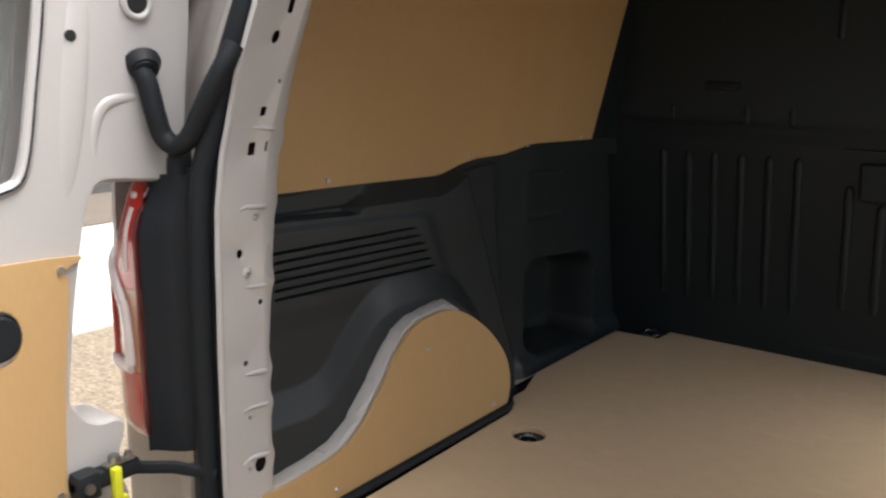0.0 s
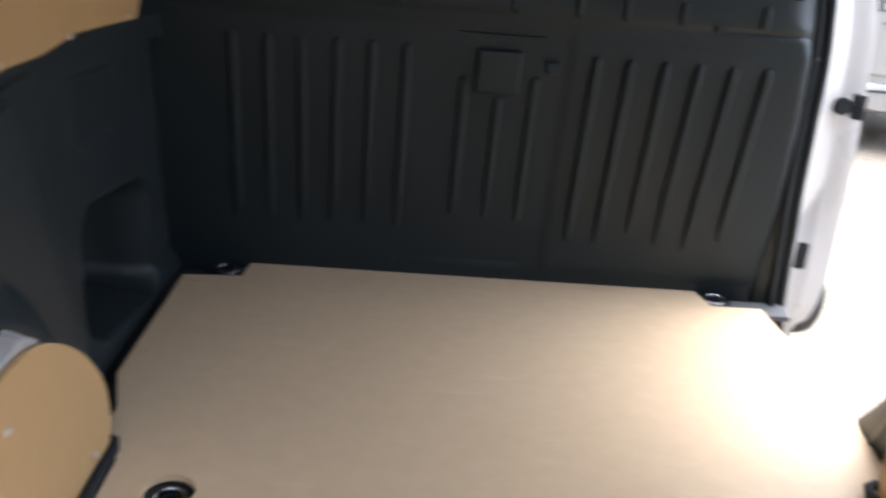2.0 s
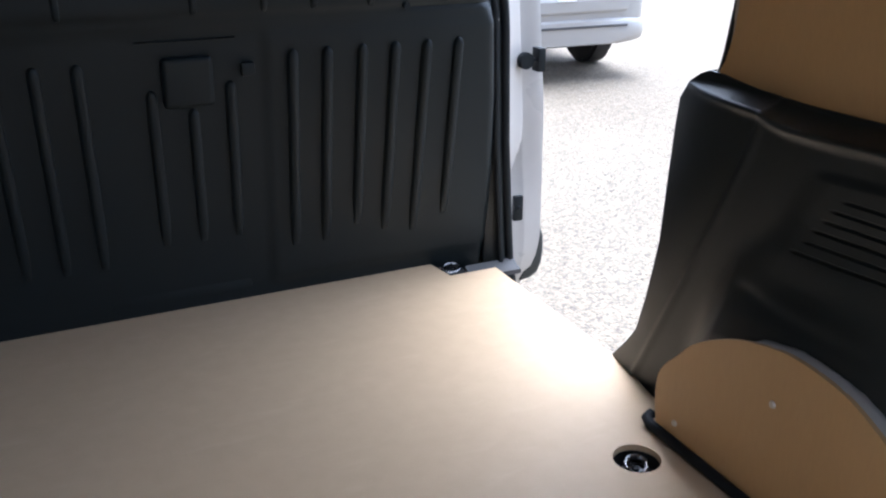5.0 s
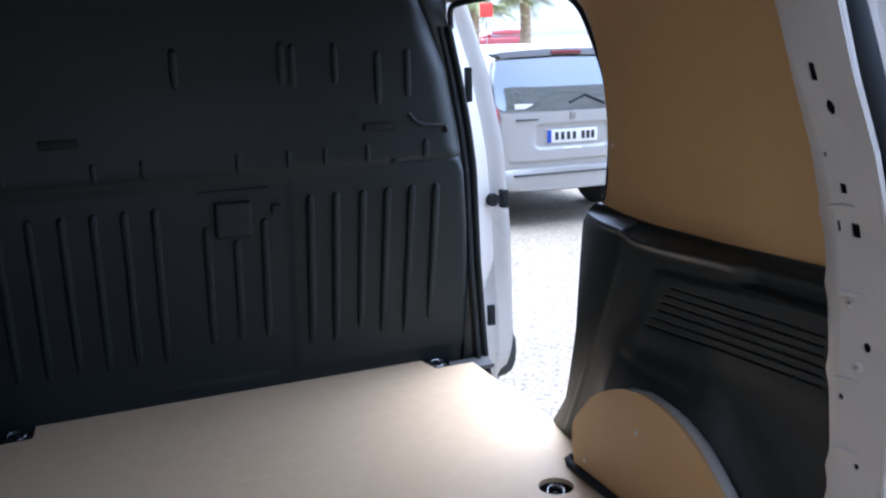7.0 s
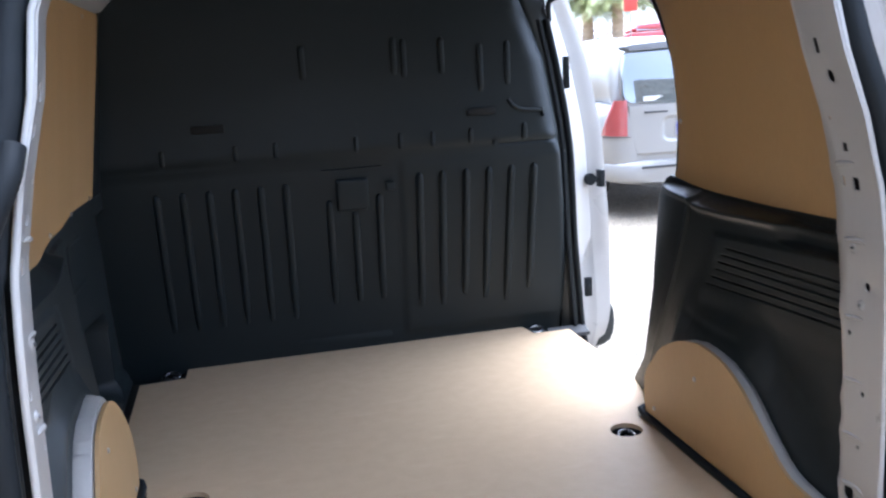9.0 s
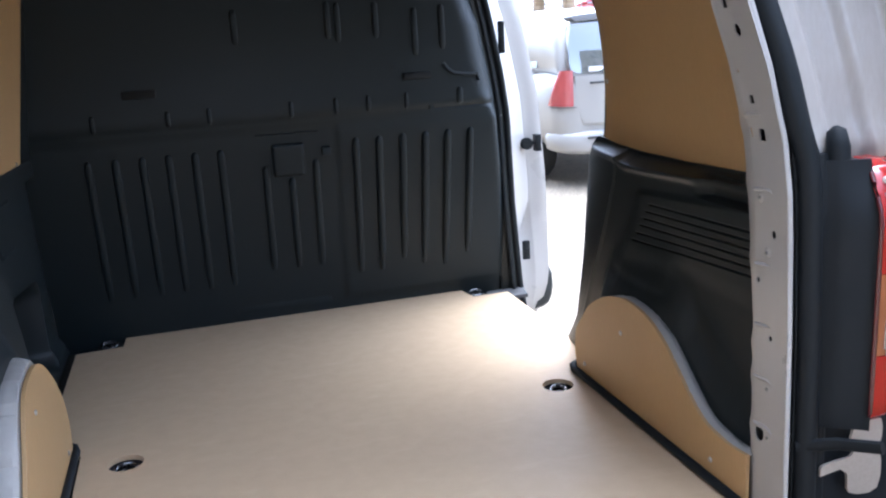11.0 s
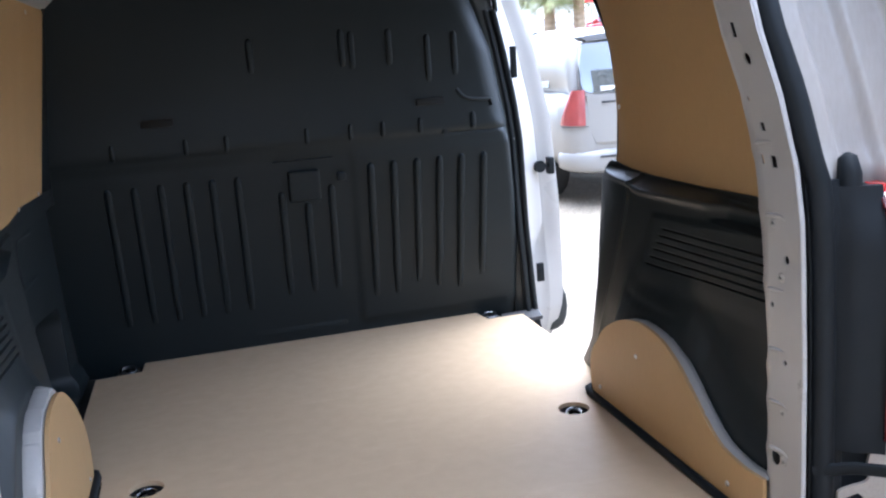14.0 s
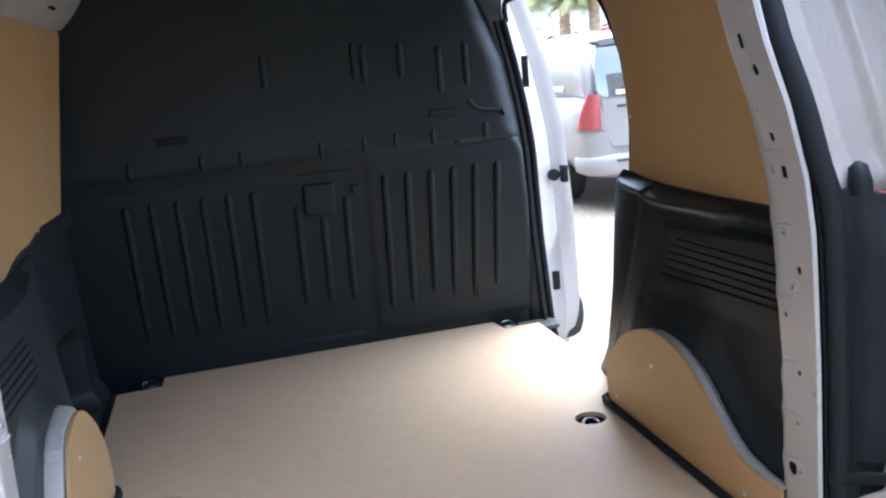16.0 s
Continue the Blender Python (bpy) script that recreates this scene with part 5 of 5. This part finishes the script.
    back_panel([(-0.64, 1.50), (0.0, 1.515), (0.64, 1.50), (0.62, 1.55), (0.0, 1.575), (-0.62, 1.55)], 0.05, 0.20, "grey_trim", "spoiler")
    part("brake_light", box(-0.15, 0.15, 0.085, 0.22, 1.522, 1.556, 0.008), "dull_red", car)
    for s in (-1, 1):
        def lamp_point(u, v):
            z = 0.752 + 0.318 * v
            far_ = radians(8 + (82 - 50 * v) * u)
            return Vector((s * (0.692 + 0.176 * math.sin(far_) - 0.012 * v), 0.207 - 0.205 * math.cos(far_) + 0.03 * v, z))
        part("tail_lamp", sheet(lamp_point, 16, 12, (0, 0.05, 0)), "car_lamp", car, "red tail lamp", soft=60)
        part("bumper_seam", tube([Vector((s * (0.69 + 0.182 * math.sin(radians(a))), 0.21 - 0.207 * math.cos(radians(a)), 0.742)) for a in range(0, 91, 9)], 0.004, 6), "grey_trim", car)
    part("rear_bumper", loft([ring_section(y, h, a, b, h) for y, h, a, b in ((0.30, 0.885, 0.30, 0.54), (0.14, 0.875, 0.295, 0.54), (0.05, 0.825, 0.295, 0.535), (0.0, 0.75, 0.30, 0.525), (-0.035, 0.62, 0.315, 0.505))]), paint, car, soft=50)
    part("bumper_strip", box(-0.60, 0.60, -0.046, -0.01, 0.452, 0.472, 0.006), "grey_trim", car)
    np_ = part("number_plate", box(-0.26, 0.26, -0.024, -0.006, 0.735, 0.855, 0.004), "plate", car, "white number plate")
    part("plate_band", box(-0.258, -0.215, -0.027, -0.023, 0.738, 0.852, 0.001), "plate_blue", np_)
    for k, x in enumerate((-0.16, -0.10, -0.04, 0.02, 0.11, 0.16, 0.21)):
        part("plate_bar", box(x - 0.017, x + 0.017, -0.027, -0.023, 0.760, 0.832, 0.001), "ink", np_)
    part("badge", box(-0.03, 0.03, -0.042, -0.028, 0.945, 1.01, 0.005, 3), "steel", car)
    part("handle_lip", box(-0.09, 0.09, -0.040, -0.02, 0.675, 0.69, 0.005), "paper", car)
    part("lettering_bar", box(-0.56, -0.32, -0.028, 0.016, 0.945, 0.962, 0.002), "grey_trim", car)
    part("sticker", box(-0.56, -0.34, 0.000, 0.026, 1.052, 1.095, 0.002), "paper", car)
    part("wiper", tube([(0.34, -0.01, 1.07), (0.14, 0.0, 1.155), (-0.02, -0.006, 1.09)], 0.013, 8), "rubber", car)
    for s in (-1, 1):
        for y in (0.86, 3.70):
            w = part("wheel", rod((s * 0.665, y, 0.325), (s * 0.875, y, 0.325), 0.325, 32, bevel=0.03), "tyre", car, soft=50)
            part("rim", rod((s * 0.85, y, 0.325), (s * 0.882, y, 0.325), 0.20, 24, bevel=0.01), "steel", w)
        def side_glass(u, v):
            z = 1.08 + 0.40 * v
            return Vector((s * (0.785 - 0.10 * v ** 1.4), 0.75 + 2.3 * u - 0.15 * v * (u > 0.5), z))
        part("side_window", sheet(side_glass, 8, 4, (-s * 0.02, 0, 0)), "car_glass", car)
        part("mirror", box(s * 0.93 - 0.09, s * 0.93 + 0.09, 3.05, 3.15, 1.02, 1.18, 0.03, 3), paint, car)
    return car


van_far = minivan("parked_car", "silver people carrier parked with its rear towards the van", "silver")
van_far.matrix_basis = pose(3.80, 6.12, -0.6, 0, 0, -2)
BACK_ROW = [(22.4, 62, "car_white", "white car parked below the palm trees", 84), (27.9, 60, "car_red", "dark red car parked below the palm trees", 95), (23.8, 68, "car_white", "white car parked below the palm trees", 90), (21.0, 40, "car_white", "white car parked across the parking ground", 100)]
for az, d, paint, label, turn in BACK_ROW:
    x, y = d * math.sin(radians(az)), d * math.cos(radians(az))
    c = minivan("parked_car", label, paint)
    tagged(c, group="far parked cars")
    c.matrix_basis = pose(x, y, ground_height(x, y), 0, 0, turn)


def palm(az, d, height, seed):
    rng = random.Random(seed)
    x0, y0 = d * math.sin(radians(az)), d * math.cos(radians(az))
    base = Vector((x0, y0, ground_height(x0, y0) - 0.05))
    tree = thing("palm_tree", "thick-trunked palm tree with arching green fronds", "tree", base, group="palm trees")
    pts, rad = [], []
    for i in range(25):
        t = i / 24
        pts.append(base + Vector((0.12 * math.sin(3 * t), 0.1 * t, height * t)))
        rad.append((0.34 - 0.08 * t) * (1.06 if i % 2 else 0.95) + (0.14 * max(0, t - 0.85) / 0.15))
    trunk = part("trunk", tube(pts, rad, 14), "trunk", soft=0)
    bm = bmesh.new()
    topp = pts[-1]
    for k in range(80):
        a = rng.uniform(0, 2 * math.pi)
        lift = rng.uniform(-0.5, 1.2)
        length = rng.uniform(2.2, 3.2)
        spine = []
        for i in range(13):
            t = i / 12
            r = length * t
            spine.append(topp + Vector((math.cos(a) * r * math.cos(lift * (1 - t)), math.sin(a) * r * math.cos(lift * (1 - t)), r * math.sin(lift) * (1 - 0.5 * t) - 1.1 * length * 0.35 * t * t)))
        side_v = Vector((-math.sin(a), math.cos(a), 0))
        for i in range(1, 12):
            p, q = spine[i], spine[i + 1]
            d_ = (q - p).normalized()
            w = 0.62 * math.sin(math.pi * min(1, i / 12 + 0.12)) + 0.1
            for s in (-1, 1):
                for h in (0.0, 0.5):
                    o = p.lerp(q, h)
                    tip = o + side_v * s * w * rng.uniform(0.8, 1.1) + d_ * 0.28 + Vector((0, 0, -0.18 * w - rng.uniform(0, 0.1)))
                    v1, v2, v3 = bm.verts.new(o - d_ * 0.035), bm.verts.new(o + d_ * 0.035), bm.verts.new(tip)
                    bm.faces.new((v1, v2, v3))
    crown = part("crown", bm, "frond", soft=0)
    hang(tree, trunk, crown)


palm(22.75, 47, 3.3, 1)
palm(24.65, 46, 3.5, 2)
palm(28.0, 49, 3.6, 3)
palm(20.2, 52, 3.4, 5)

sign_post = thing("red_sign", "square red sign board on a post beyond the parked cars", "sign", (0, 0, 0))
xs, ys = 18.19, 38.0
zg = ground_height(xs, ys)
sign_post.location = (xs, ys, zg)
hang(sign_post, part("post", rod((xs, ys, zg), (xs, ys, 2.5), 0.03, 12), "steel"), part("board", box(xs - 0.34, xs + 0.34, ys - 0.03, ys + 0.03, 2.64, 3.30, 0.03, 3), "sign_red"))


# loose stones, grit and a paper disc on the ground
def grit():
    rng = random.Random(11)
    bm = bmesh.new()
    heaps = [(2.56, 3.73), (2.56, 3.51), (3.28, 3.93), (3.64, 4.39), (2.92, 3.39), (3.19, 4.69), (2.0, 2.4), (1.7, 3.1), (4.1, 5.0)]
    for k in range(420):
        hx, hy = heaps[k % len(heaps)]
        x, y = hx + rng.gauss(0, 0.16), hy + rng.gauss(0, 0.07)
        if k % 4 == 0:
            x, y = rng.uniform(0.95, 5.0), rng.uniform(0.7, 6.0)
        r = rng.uniform(0.003, 0.008) * (1.8 if rng.random() < 0.06 else 1)
        top = bm.verts.new((x + rng.uniform(-0.3, 0.3) * r, y, -0.6 + r * rng.uniform(0.5, 1.0)))
        a0 = rng.uniform(0, 6)
        ring = [bm.verts.new((x + r * rng.uniform(0.7, 1.2) * math.cos(a0 + 1.2566 * j), y + r * rng.uniform(0.7, 1.2) * math.sin(a0 + 1.2566 * j), -0.601)) for j in range(5)]
        for j in range(5):
            bm.faces.new((top, ring[j], ring[(j + 1) % 5]))
    return bm


stones = part("grit", grit(), "grit", soft=0)
tagged(stones, "brown loose grit and small stones scattered on the ground", "grit", kind="stuff")
disc = part("litter_disc", moved(rod((0, 0, 0), (0, 0, 0.004), 0.055, 24, bevel=0.001), Matrix.Translation((2.44, 2.826, -0.599))), "paper")
tagged(disc, "flat white paper disc lying on the gravel", "litter")
